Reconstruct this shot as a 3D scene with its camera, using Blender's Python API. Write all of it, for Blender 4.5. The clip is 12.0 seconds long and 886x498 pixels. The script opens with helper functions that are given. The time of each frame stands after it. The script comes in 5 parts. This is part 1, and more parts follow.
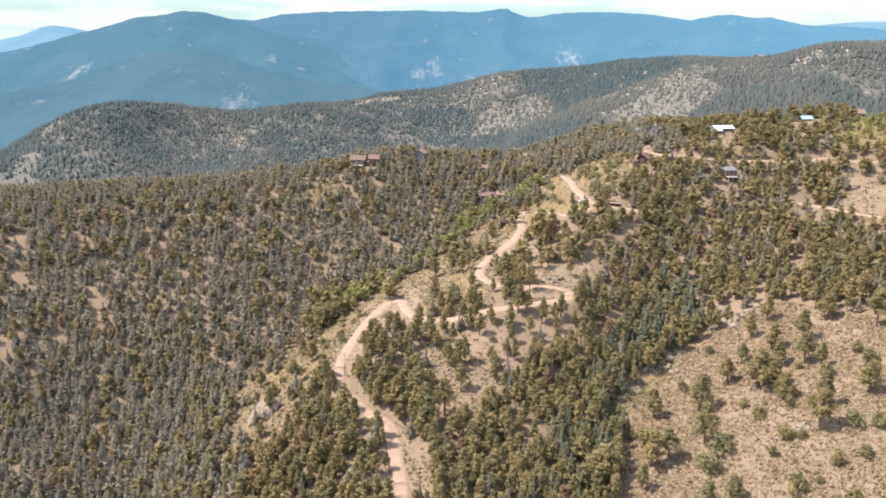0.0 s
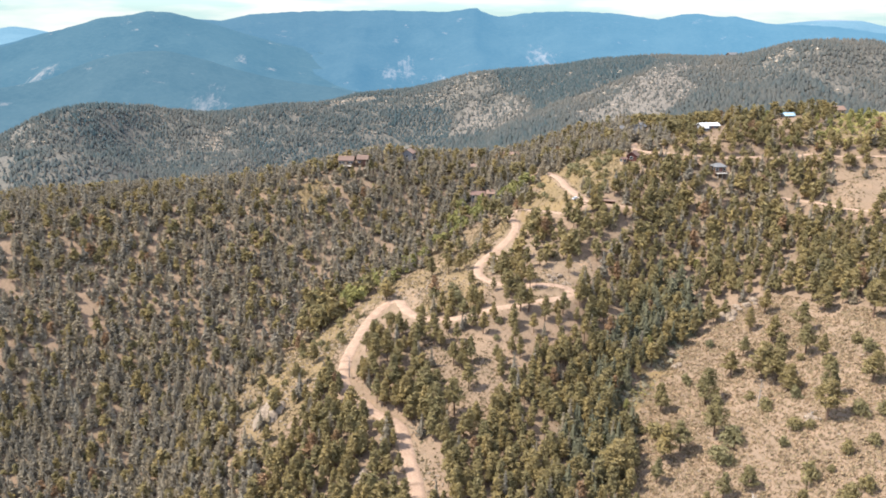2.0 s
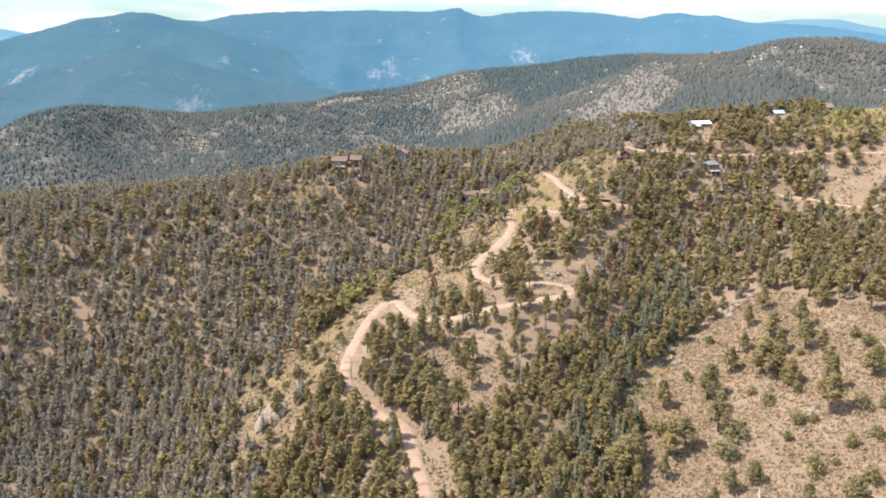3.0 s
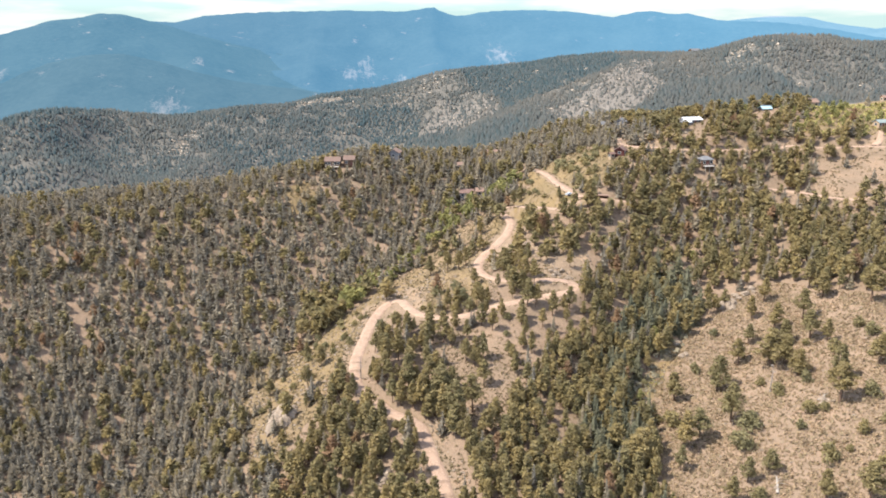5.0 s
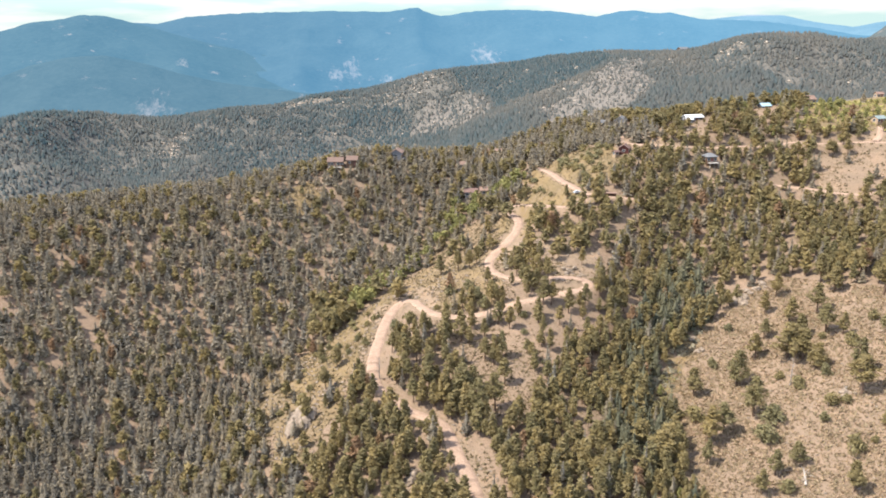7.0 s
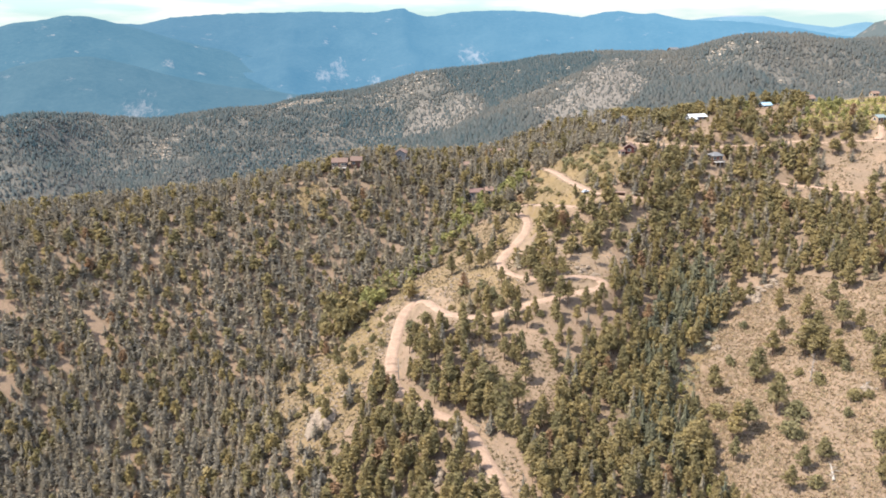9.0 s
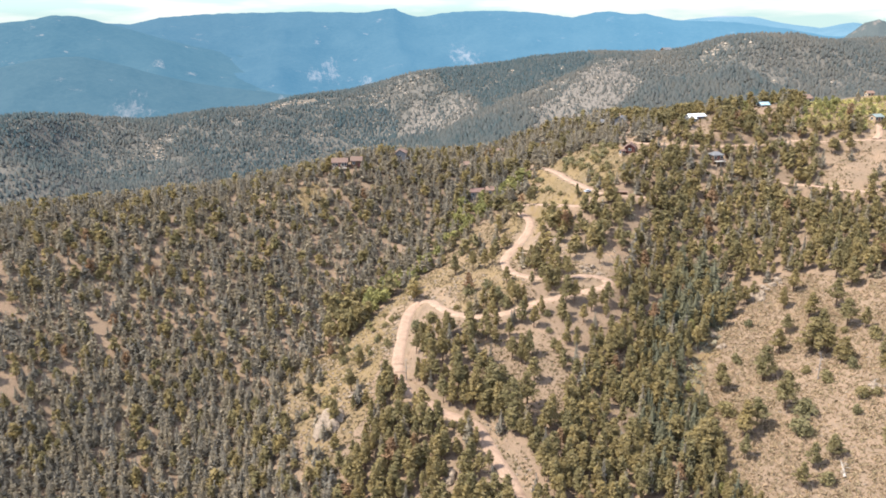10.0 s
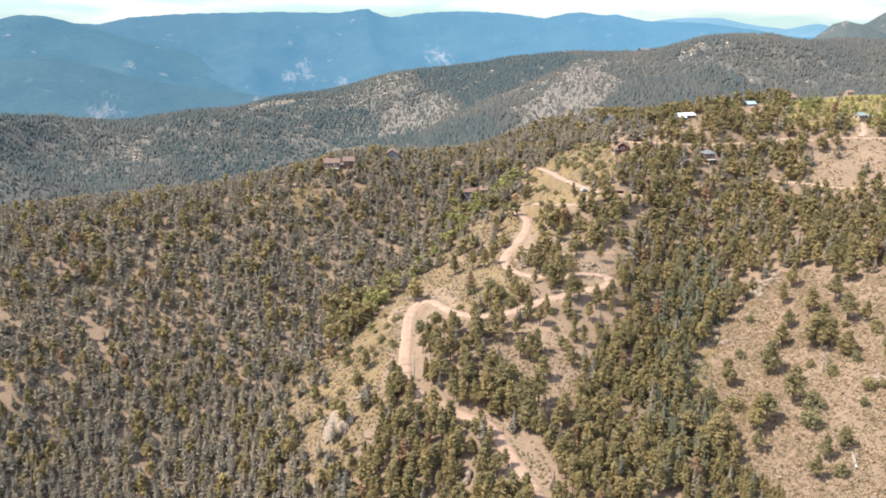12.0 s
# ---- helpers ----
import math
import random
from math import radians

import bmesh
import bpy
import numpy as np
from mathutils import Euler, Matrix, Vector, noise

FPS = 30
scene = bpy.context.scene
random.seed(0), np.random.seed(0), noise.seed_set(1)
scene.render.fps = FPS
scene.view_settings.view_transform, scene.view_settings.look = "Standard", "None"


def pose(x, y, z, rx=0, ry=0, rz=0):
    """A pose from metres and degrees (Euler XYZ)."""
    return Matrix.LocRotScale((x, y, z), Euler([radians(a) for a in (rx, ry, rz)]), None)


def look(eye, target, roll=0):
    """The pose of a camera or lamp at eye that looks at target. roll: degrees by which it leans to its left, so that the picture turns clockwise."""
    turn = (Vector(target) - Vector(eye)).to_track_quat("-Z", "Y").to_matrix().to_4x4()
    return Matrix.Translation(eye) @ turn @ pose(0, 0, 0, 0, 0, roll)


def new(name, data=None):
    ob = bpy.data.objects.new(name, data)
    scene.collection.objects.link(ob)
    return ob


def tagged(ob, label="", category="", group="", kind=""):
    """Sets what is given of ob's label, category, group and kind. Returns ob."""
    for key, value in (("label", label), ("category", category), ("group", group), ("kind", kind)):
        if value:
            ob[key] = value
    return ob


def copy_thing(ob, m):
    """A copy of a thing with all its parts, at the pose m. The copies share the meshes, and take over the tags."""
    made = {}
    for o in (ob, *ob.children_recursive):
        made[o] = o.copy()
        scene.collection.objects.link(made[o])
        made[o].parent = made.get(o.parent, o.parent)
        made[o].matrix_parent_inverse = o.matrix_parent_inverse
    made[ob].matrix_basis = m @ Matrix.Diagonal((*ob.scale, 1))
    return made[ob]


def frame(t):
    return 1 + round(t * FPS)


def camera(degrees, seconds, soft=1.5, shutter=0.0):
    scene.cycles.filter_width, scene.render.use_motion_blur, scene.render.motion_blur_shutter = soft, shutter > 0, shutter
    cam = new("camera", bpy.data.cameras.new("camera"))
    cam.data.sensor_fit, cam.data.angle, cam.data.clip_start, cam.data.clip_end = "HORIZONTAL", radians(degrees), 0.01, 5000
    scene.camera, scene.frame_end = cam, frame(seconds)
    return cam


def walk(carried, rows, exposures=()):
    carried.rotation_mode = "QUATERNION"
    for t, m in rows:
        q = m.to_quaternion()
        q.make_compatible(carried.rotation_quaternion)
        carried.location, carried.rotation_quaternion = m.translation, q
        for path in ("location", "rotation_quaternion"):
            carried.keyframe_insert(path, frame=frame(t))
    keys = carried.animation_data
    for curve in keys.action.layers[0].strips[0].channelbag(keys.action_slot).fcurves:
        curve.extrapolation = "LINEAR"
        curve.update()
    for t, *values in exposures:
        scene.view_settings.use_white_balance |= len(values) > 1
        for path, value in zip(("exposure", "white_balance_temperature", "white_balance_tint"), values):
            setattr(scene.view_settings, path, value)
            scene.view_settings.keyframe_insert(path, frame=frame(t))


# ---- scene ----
# ---- camera and its flight ----
cam = camera(61.9, 12.0, soft=1.8)
METRES, EYE, TILT, LEAN, TURN = 75.0, 200.0, -16.0, -0.4, 0.0
ROWS = [
    (0.0, 0.0, 0.0, 0.0, 0.0, 0.0, -0.0),
    (0.5, -0.0411, 0.0007, 0.0001, -0.54, 0.0, 0.19),
    (1.0, -0.082, 0.0017, -0.0001, -1.12, -0.0, 0.4),
    (1.5, -0.1233, 0.0031, 0.0004, -1.74, -0.02, 0.63),
    (2.0, -0.1648, 0.0047, 0.0007, -2.4, -0.04, 0.89),
    (2.5, -0.2061, 0.0068, 0.0006, -3.04, -0.05, 1.18),
    (3.0, -0.2474, 0.0089, 0.0006, -3.67, -0.07, 1.47),
    (5.0, -0.4097, 0.0165, -0.0005, -5.68, -0.16, 2.44),
    (5.5, -0.4514, 0.0201, -0.0003, -6.08, -0.18, 2.64),
    (6.0, -0.493, 0.0247, 0.0004, -6.43, -0.19, 2.82),
    (6.5, -0.5342, 0.0306, 0.0017, -6.74, -0.21, 2.98),
    (7.0, -0.5755, 0.0369, 0.0024, -7.04, -0.21, 3.12),
    (9.0, -0.7409, 0.066, 0.0088, -8.34, -0.23, 3.51),
    (9.5, -0.7827, 0.0743, 0.0102, -8.73, -0.24, 3.6),
    (10.0, -0.8238, 0.0825, 0.0118, -9.15, -0.26, 3.71),
    (10.5, -0.8654, 0.0912, 0.0134, -9.62, -0.28, 3.83),
    (11.0, -0.9067, 0.1, 0.0149, -10.16, -0.3, 3.96),
    (11.5, -0.9484, 0.1094, 0.0163, -10.76, -0.33, 4.11),
    (12.0, -0.9899, 0.1188, 0.0178, -11.38, -0.36, 4.27),
]
walk(cam, [(t, pose(0, 0, EYE, TILT, LEAN, TURN) @ pose(METRES * x, METRES * y, METRES * z, 90 + pitch, roll, yaw)) for t, x, y, z, yaw, pitch, roll in ROWS])

# ---- sky, sun and exposure ----
SUN_ELEVATION, SUN_AZIMUTH = 54.0, -89.0  # azimuth: degrees from straight ahead, minus is to the left
scene.view_settings.exposure = 1.58
world = bpy.data.worlds.new("sky")
scene.world = world
world.use_nodes = True
wn, wl = world.node_tree.nodes, world.node_tree.links
wn.clear()
sky = wn.new("ShaderNodeTexSky")
sky.sky_type = "NISHITA"
sky.sun_disc = False
sky.sun_elevation, sky.sun_rotation = radians(SUN_ELEVATION), radians(SUN_AZIMUTH)
sky.altitude, sky.air_density, sky.dust_density, sky.ozone_density = 2400, 1.0, 0.5, 1.5
sky_way = wn.new("ShaderNodeTexCoord")
sky_stretch = wn.new("ShaderNodeMapping")
sky_stretch.inputs["Scale"].default_value = (3.2, 3.2, 22.0)
cloud = wn.new("ShaderNodeTexNoise")
cloud.inputs["Scale"].default_value, cloud.inputs["Detail"].default_value, cloud.inputs["Roughness"].default_value = 1.3, 5.0, 0.55
cloud_edge = wn.new("ShaderNodeMapRange")
cloud_edge.inputs["From Min"].default_value, cloud_edge.inputs["From Max"].default_value = 0.45, 0.60
cloud_edge.inputs["To Max"].default_value = 0.85
cloud_mix = wn.new("ShaderNodeMix")
cloud_mix.data_type = "RGBA"
cloud_low = wn.new("ShaderNodeMix")
cloud_low.data_type = "RGBA"
# unseen clouds overhead are set brighter than the low ones, as fill light
cloud_low.inputs[6].default_value, cloud_low.inputs[7].default_value = (6.6, 6.7, 6.9, 1), (2.55, 2.5, 2.4, 1)
wl.new(cloud_low.outputs[2], cloud_mix.inputs[7])
sky_light = wn.new("ShaderNodeBackground")
sky_light.inputs["Strength"].default_value = 0.15
sky_out = wn.new("ShaderNodeOutputWorld")
wl.new(sky_way.outputs["Generated"], sky_stretch.inputs["Vector"])
wl.new(sky_stretch.outputs["Vector"], cloud.inputs["Vector"])
wl.new(cloud.outputs["Fac"], cloud_edge.inputs["Value"])
wl.new(cloud_edge.outputs["Result"], cloud_mix.inputs[0])
# the air close to the horizon is milky
sky_height = wn.new("ShaderNodeSeparateXYZ")
wl.new(sky_way.outputs["Generated"], sky_height.inputs["Vector"])
milk = wn.new("ShaderNodeMapRange")
milk.inputs["From Min"].default_value, milk.inputs["From Max"].default_value = 0.03, 0.22
milk.inputs["To Min"].default_value, milk.inputs["To Max"].default_value = 1.0, 0.0
wl.new(sky_height.outputs["Z"], milk.inputs["Value"])
milk_mix = wn.new("ShaderNodeMix")
milk_mix.data_type = "RGBA"
milk_mix.inputs[7].default_value = (1.55, 2.05, 2.0, 1)
wl.new(milk.outputs["Result"], milk_mix.inputs[0])
wl.new(milk.outputs["Result"], cloud_low.inputs[0])
wl.new(sky.outputs["Color"], milk_mix.inputs[6])
wl.new(milk_mix.outputs[2], cloud_mix.inputs[6])
wl.new(cloud_mix.outputs[2], sky_light.inputs["Color"])
wl.new(sky_light.outputs["Background"], sky_out.inputs["Surface"])

sun = new("sun", bpy.data.lights.new("sun", "SUN"))
sun.data.energy, sun.data.angle, sun.data.color = 3.4, radians(0.55), (1.0, 0.93, 0.82)
sun_from = Vector((math.sin(radians(SUN_AZIMUTH)) * math.cos(radians(SUN_ELEVATION)),
                   math.cos(radians(SUN_AZIMUTH)) * math.cos(radians(SUN_ELEVATION)), math.sin(radians(SUN_ELEVATION))))
sun.matrix_world = look(sun_from * 900 + Vector((0, 300, 100)), (0, 300, 100))

# ---- materials ----


def material(name, roughness=0.9, specular=0.2):
    m = bpy.data.materials.new(name)
    m.use_nodes = True
    surface = m.node_tree.nodes["Principled BSDF"]
    surface.inputs["Roughness"].default_value = roughness
    surface.inputs["Specular IOR Level"].default_value = specular
    return m, m.node_tree.nodes, m.node_tree.links, surface


def noise_node(nodes, links, scale, detail=3.0, rough=0.55, where=None):
    t = nodes.new("ShaderNodeTexNoise")
    t.inputs["Scale"].default_value, t.inputs["Detail"].default_value, t.inputs["Roughness"].default_value = scale, detail, rough
    if where is not None:
        links.new(where, t.inputs["Vector"])
    return t.outputs["Fac"]


def ramp_node(nodes, links, value, low, high, to_low=0.0, to_high=1.0):
    r = nodes.new("ShaderNodeMapRange")
    for key, v in (("From Min", low), ("From Max", high), ("To Min", to_low), ("To Max", to_high)):
        r.inputs[key].default_value = v
    links.new(value, r.inputs["Value"])
    return r.outputs["Result"]


def mix_node(nodes, links, factor, a, b):
    """Mixes two colours; each is a socket or an RGB triple."""
    m = nodes.new("ShaderNodeMix")
    m.data_type = "RGBA"
    if isinstance(factor, float):
        m.inputs[0].default_value = factor
    else:
        links.new(factor, m.inputs[0])
    for slot, c in ((6, a), (7, b)):
        if isinstance(c, tuple):
            m.inputs[slot].default_value = (*c, 1)
        else:
            links.new(c, m.inputs[slot])
    return m.outputs[2]


def bump_node(nodes, links, value, surface, strength, distance):
    b = nodes.new("ShaderNodeBump")
    b.inputs["Strength"].default_value, b.inputs["Distance"].default_value = strength, distance
    links.new(value, b.inputs["Height"])
    links.new(b.outputs["Normal"], surface.inputs["Normal"])


def mottled(name, a, b, size, roughness=0.85, specular=0.2, relief=0.0, c=None):
    """A surface that wanders between two colours in spots of about that size in metres, with a fine grain on top."""
    m, nodes, links, surface = material(name, roughness, specular)
    where = nodes.new("ShaderNodeNewGeometry").outputs["Position"]
    broad = ramp_node(nodes, links, noise_node(nodes, links, 1 / size, 4, 0.6, where), 0.35, 0.65)
    fine = noise_node(nodes, links, 7 / size, 3, 0.6, where)
    colour = mix_node(nodes, links, broad, a, b)
    if c:
        colour = mix_node(nodes, links, ramp_node(nodes, links, fine, 0.52, 0.7), colour, c)
    links.new(colour, surface.inputs["Base Color"])
    if relief:
        bump_node(nodes, links, fine, surface, 0.6, relief)
    return m


def foliage(name, a, b, c, dry=None, through_light=0.30, by_place=False):
    """Needles or leaves: the hue drifts from tree to tree and from tuft to tuft."""
    m, nodes, links, surface = material(name, 0.95, 0.08)
    tint = nodes.new("ShaderNodeAttribute")
    tint.attribute_name = "tree_tint"
    own = nodes.new("ShaderNodeObjectInfo").outputs["Random"]
    add = nodes.new("ShaderNodeMath")
    add.operation = "ADD"
    links.new(tint.outputs["Fac"], add.inputs[0])
    if by_place:
        add.inputs[1].default_value = 0.0
    else:
        links.new(own, add.inputs[1])
    turn = nodes.new("ShaderNodeMath")
    turn.operation = "FRACT"
    links.new(add.outputs[0], turn.inputs[0])
    tuft = nodes.new("ShaderNodeNewGeometry").outputs["Random Per Island"]
    colour = mix_node(nodes, links, turn.outputs[0], a, b)
    colour = mix_node(nodes, links, ramp_node(nodes, links, tuft, 0.0, 1.0, 0.0, 0.7), colour, c)
    if dry:
        colour = mix_node(nodes, links, ramp_node(nodes, links, turn.outputs[0], 0.972, 0.977), colour, dry)
    nodes.remove(surface)
    front, back, both = nodes.new("ShaderNodeBsdfDiffuse"), nodes.new("ShaderNodeBsdfTranslucent"), nodes.new("ShaderNodeMixShader")
    both.inputs[0].default_value = through_light
    links.new(colour, front.inputs["Color"])
    links.new(colour, back.inputs["Color"])
    links.new(front.outputs[0], both.inputs[1])
    links.new(back.outputs[0], both.inputs[2])
    links.new(both.outputs[0], nodes["Material Output"].inputs["Surface"])
    return m


PINE_NEEDLES = foliage("pine_needles", (0.152, 0.136, 0.066), (0.262, 0.195, 0.079), (0.234, 0.190, 0.108), (0.245, 0.155, 0.092))
FIR_NEEDLES = foliage("fir_needles", (0.178, 0.168, 0.140), (0.302, 0.244, 0.154), (0.284, 0.242, 0.188))
# darker than the firs: the gully's shade is put into this colour
SHADE_SPRUCE_NEEDLES = foliage("shade_toned_spruce_needles", (0.130, 0.134, 0.092), (0.196, 0.180, 0.104), (0.192, 0.184, 0.128))
# far trees: blue-grey air haze is put into the leaf colour
HAZED_FAR_NEEDLES = foliage("haze_tinted_far_needles", (0.062, 0.100, 0.114), (0.172, 0.158, 0.136), (0.146, 0.154, 0.150), None, 0.5, True)
JUNIPER_LEAVES = foliage("juniper_leaves", (0.160, 0.152, 0.086), (0.240, 0.184, 0.078), (0.220, 0.192, 0.108))
ASPEN_LEAVES = foliage("aspen_leaves", (0.172, 0.176, 0.070), (0.258, 0.236, 0.088), (0.276, 0.250, 0.110))
YELLOW_LEAVES = foliage("yellow_aspen_brush", (0.258, 0.240, 0.090), (0.352, 0.304, 0.110), (0.388, 0.338, 0.140))
WILLOW_LEAVES = foliage("grey_willow_leaves", (0.196, 0.182, 0.128), (0.270, 0.232, 0.150), (0.262, 0.234, 0.178))
SCRUB_LEAVES = foliage("scrub_twigs", (0.218, 0.174, 0.106), (0.372, 0.262, 0.170), (0.285, 0.218, 0.138))
SAGE_LEAVES = foliage("sage_and_mahogany_brush", (0.150, 0.124, 0.072), (0.230, 0.170, 0.100), (0.180, 0.146, 0.088))
BARK = mottled("pine_bark", (0.16, 0.10, 0.065), (0.09, 0.06, 0.045), 0.5)
DEAD_WOOD = mottled("dead_grey_wood", (0.30, 0.26, 0.23), (0.20, 0.17, 0.15), 0.6)
ROAD_DIRT = mottled("packed_pink_dirt", (0.306, 0.211, 0.153), (0.232, 0.157, 0.112), 3.0, 0.95, 0.1, 0.05, (0.350, 0.258, 0.198))
ROCK = mottled("weathered_granite", (0.250, 0.196, 0.148), (0.165, 0.128, 0.097), 1.3, 0.95, 0.1, 0.3, (0.298, 0.238, 0.182))


def ground_material():
    m, nodes, links, surface = material("mountain_ground", 0.97, 0.06)
    where = nodes.new("ShaderNodeNewGeometry").outputs["Position"]
    cover = nodes.new("ShaderNodeAttribute")
    cover.attribute_name = "cover"
    split = nodes.new("ShaderNodeSeparateColor")
    links.new(cover.outputs["Color"], split.inputs["Color"])
    broad = ramp_node(nodes, links, noise_node(nodes, links, 0.06, 5, 0.6, where), 0.38, 0.62)
    patch = ramp_node(nodes, links, noise_node(nodes, links, 0.35, 4, 0.65, where), 0.4, 0.62)
    grain = noise_node(nodes, links, 2.2, 3, 0.7, where)
    floor = mix_node(nodes, links, broad, (0.228, 0.158, 0.111), (0.180, 0.129, 0.092))
    floor = mix_node(nodes, links, ramp_node(nodes, links, grain, 0.48, 0.72, 0, 0.85), floor, (0.092, 0.073, 0.050))
    dirt = mix_node(nodes, links, patch, (0.218, 0.157, 0.108), (0.180, 0.131, 0.092))
    dirt = mix_node(nodes, links, ramp_node(nodes, links, grain, 0.5, 0.72, 0, 0.6), dirt, (0.150, 0.112, 0.076))
    dirt = mix_node(nodes, links, ramp_node(nodes, links, noise_node(nodes, links, 0.14, 5, 0.7, where), 0.52, 0.68, 0, 0.8), dirt, (0.282, 0.188, 0.122))
    tufted = noise_node(nodes, links, 0.75, 5, 0.75, where)
    dirt = mix_node(nodes, links, ramp_node(nodes, links, tufted, 0.54, 0.64, 0, 0.75), dirt, (0.176, 0.136, 0.088))
    floor = mix_node(nodes, links, ramp_node(nodes, links, tufted, 0.52, 0.64, 0, 0.75), floor, (0.140, 0.108, 0.072))
    grass = mix_node(nodes, links, broad, (0.178, 0.126, 0.064), (0.136, 0.101, 0.055))
    grass = mix_node(nodes, links, ramp_node(nodes, links, patch, 0.3, 1.0, 0, 0.7), grass, (0.180, 0.132, 0.086))
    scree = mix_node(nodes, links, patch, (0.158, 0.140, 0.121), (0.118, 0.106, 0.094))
    # flat grey floor tone for distant ground, standing in for haze
    far_floor = mix_node(nodes, links, patch, (0.122, 0.113, 0.098), (0.098, 0.092, 0.082))
    floor = mix_node(nodes, links, cover.outputs["Alpha"], floor, far_floor)
    edge = nodes.new("ShaderNodeMath")
    edge.operation = "MULTIPLY_ADD"
    links.new(grain, edge.inputs[0])
    edge.inputs[1].default_value, edge.inputs[2].default_value = 0.7, -0.35
    colour = floor
    for key, over in (("Green", grass), ("Blue", scree), ("Red", dirt)):
        ragged = nodes.new("ShaderNodeMath")
        ragged.operation = "ADD"
        links.new(split.outputs[key], ragged.inputs[0])
        links.new(edge.outputs[0], ragged.inputs[1])
        colour = mix_node(nodes, links, ramp_node(nodes, links, ragged.outputs[0], 0.35, 0.65), colour, over)
    links.new(colour, surface.inputs["Base Color"])
    bump_node(nodes, links, grain, surface, 0.5, 0.35)
    return m


GROUND = ground_material()


def distance_material(name, woods, clearing, haze, glow, talus=(), east_haze=None, bald=None, grain=1.0, bare=0.63):
    """A far mountain seen through kilometres of air: a backdrop that gives off the air's blue light."""
    m, nodes, links, surface = material(name, 1.0, 0.0)
    where = nodes.new("ShaderNodeNewGeometry").outputs["Position"]
    broad = ramp_node(nodes, links, noise_node(nodes, links, 0.006, 5, 0.6, where), 0.4, 0.62)
    spots = ramp_node(nodes, links, noise_node(nodes, links, 0.018 * grain, 7, 0.72, where), bare, bare + 0.07)
    trees = noise_node(nodes, links, 0.09 * grain, 4, 0.7, where)
    colour = mix_node(nodes, links, broad, woods, tuple(0.7 * v for v in woods))
    colour = mix_node(nodes, links, ramp_node(nodes, links, trees, 0.4, 0.7, 0, 0.4), colour, tuple(1.7 * v for v in woods))
    colour = mix_node(nodes, links, spots, colour, clearing)
    apart, flat = nodes.new("ShaderNodeSeparateXYZ"), nodes.new("ShaderNodeCombineXYZ")
    links.new(where, apart.inputs[0])
    links.new(apart.outputs[0], flat.inputs[0])
    squeeze = nodes.new("ShaderNodeMath")
    squeeze.operation = "MULTIPLY"
    squeeze.inputs[1].default_value = 0.28
    links.new(apart.outputs[1], squeeze.inputs[0])
    links.new(squeeze.outputs[0], flat.inputs[1])
    speckle = noise_node(nodes, links, 0.10, 6, 0.8, flat.outputs[0])
    for cx, cy, reach in talus:
        gap = nodes.new("ShaderNodeVectorMath")
        gap.operation = "DISTANCE"
        links.new(flat.outputs[0], gap.inputs[0])
        gap.inputs[1].default_value = (cx, cy * 0.28, 0)
        near = ramp_node(nodes, links, gap.outputs["Value"], 0.0, reach * 0.75, 0.19, -0.14)
        both = nodes.new("ShaderNodeMath")
        both.operation = "ADD"
        links.new(near, both.inputs[0])
        links.new(speckle, both.inputs[1])
        colour = mix_node(nodes, links, ramp_node(nodes, links, both.outputs[0], 0.55, 0.72, 0, 1.0), colour, tuple(1.15 * v for v in clearing))
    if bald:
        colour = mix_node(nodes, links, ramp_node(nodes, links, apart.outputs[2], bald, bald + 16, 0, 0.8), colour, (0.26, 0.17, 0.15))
    links.new(colour, surface.inputs["Base Color"])
    # haze painted as emission: the slope itself glows
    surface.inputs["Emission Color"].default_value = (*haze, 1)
    # the painted haze turns a brighter blue towards the east
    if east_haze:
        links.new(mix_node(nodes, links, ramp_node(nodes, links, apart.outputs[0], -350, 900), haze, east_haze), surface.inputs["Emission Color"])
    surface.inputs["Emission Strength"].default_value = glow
    bump_node(nodes, links, trees, surface, 0.15, 10)
    return m


TALUS = [(-363, 1290, 80), (-729, 1500, 60), (-376, 1665, 32), (-18, 1800, 60), (-55, 1745, 50), (306, 1825, 85), (59, 1699, 50), (-116, 1500, 45)]  # x, y and reach of bare rock slides
# each range and dome has its haze colour and glow built in
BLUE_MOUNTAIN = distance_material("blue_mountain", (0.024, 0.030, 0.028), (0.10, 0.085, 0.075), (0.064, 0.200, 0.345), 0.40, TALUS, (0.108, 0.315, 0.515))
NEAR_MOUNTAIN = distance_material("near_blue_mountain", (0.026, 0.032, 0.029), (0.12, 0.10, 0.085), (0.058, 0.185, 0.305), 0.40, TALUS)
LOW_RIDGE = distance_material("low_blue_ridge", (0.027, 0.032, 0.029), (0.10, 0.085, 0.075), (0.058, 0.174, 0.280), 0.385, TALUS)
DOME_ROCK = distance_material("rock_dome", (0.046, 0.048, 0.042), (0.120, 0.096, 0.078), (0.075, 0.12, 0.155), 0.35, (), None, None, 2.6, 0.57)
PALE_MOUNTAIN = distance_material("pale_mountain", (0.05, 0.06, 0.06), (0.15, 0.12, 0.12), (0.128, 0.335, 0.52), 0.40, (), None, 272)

# ---- lie of the land: x, y and height of crests, flanks and stream beds ----
LEFT_SLOPE = [
    (-150, 150, 35), (-140, 237, 50), (-110, 240, 47), (-163, 246, 54), (-167, 280, 70), (-107, 295, 68), (-64, 301, 68),
    (-157, 338, 93), (-66, 357, 93), (-300, 385, 112), (-215, 389, 116), (-167, 405, 118), (-138, 391, 116), (-190, 450, 101), (-130, 480, 98),
]
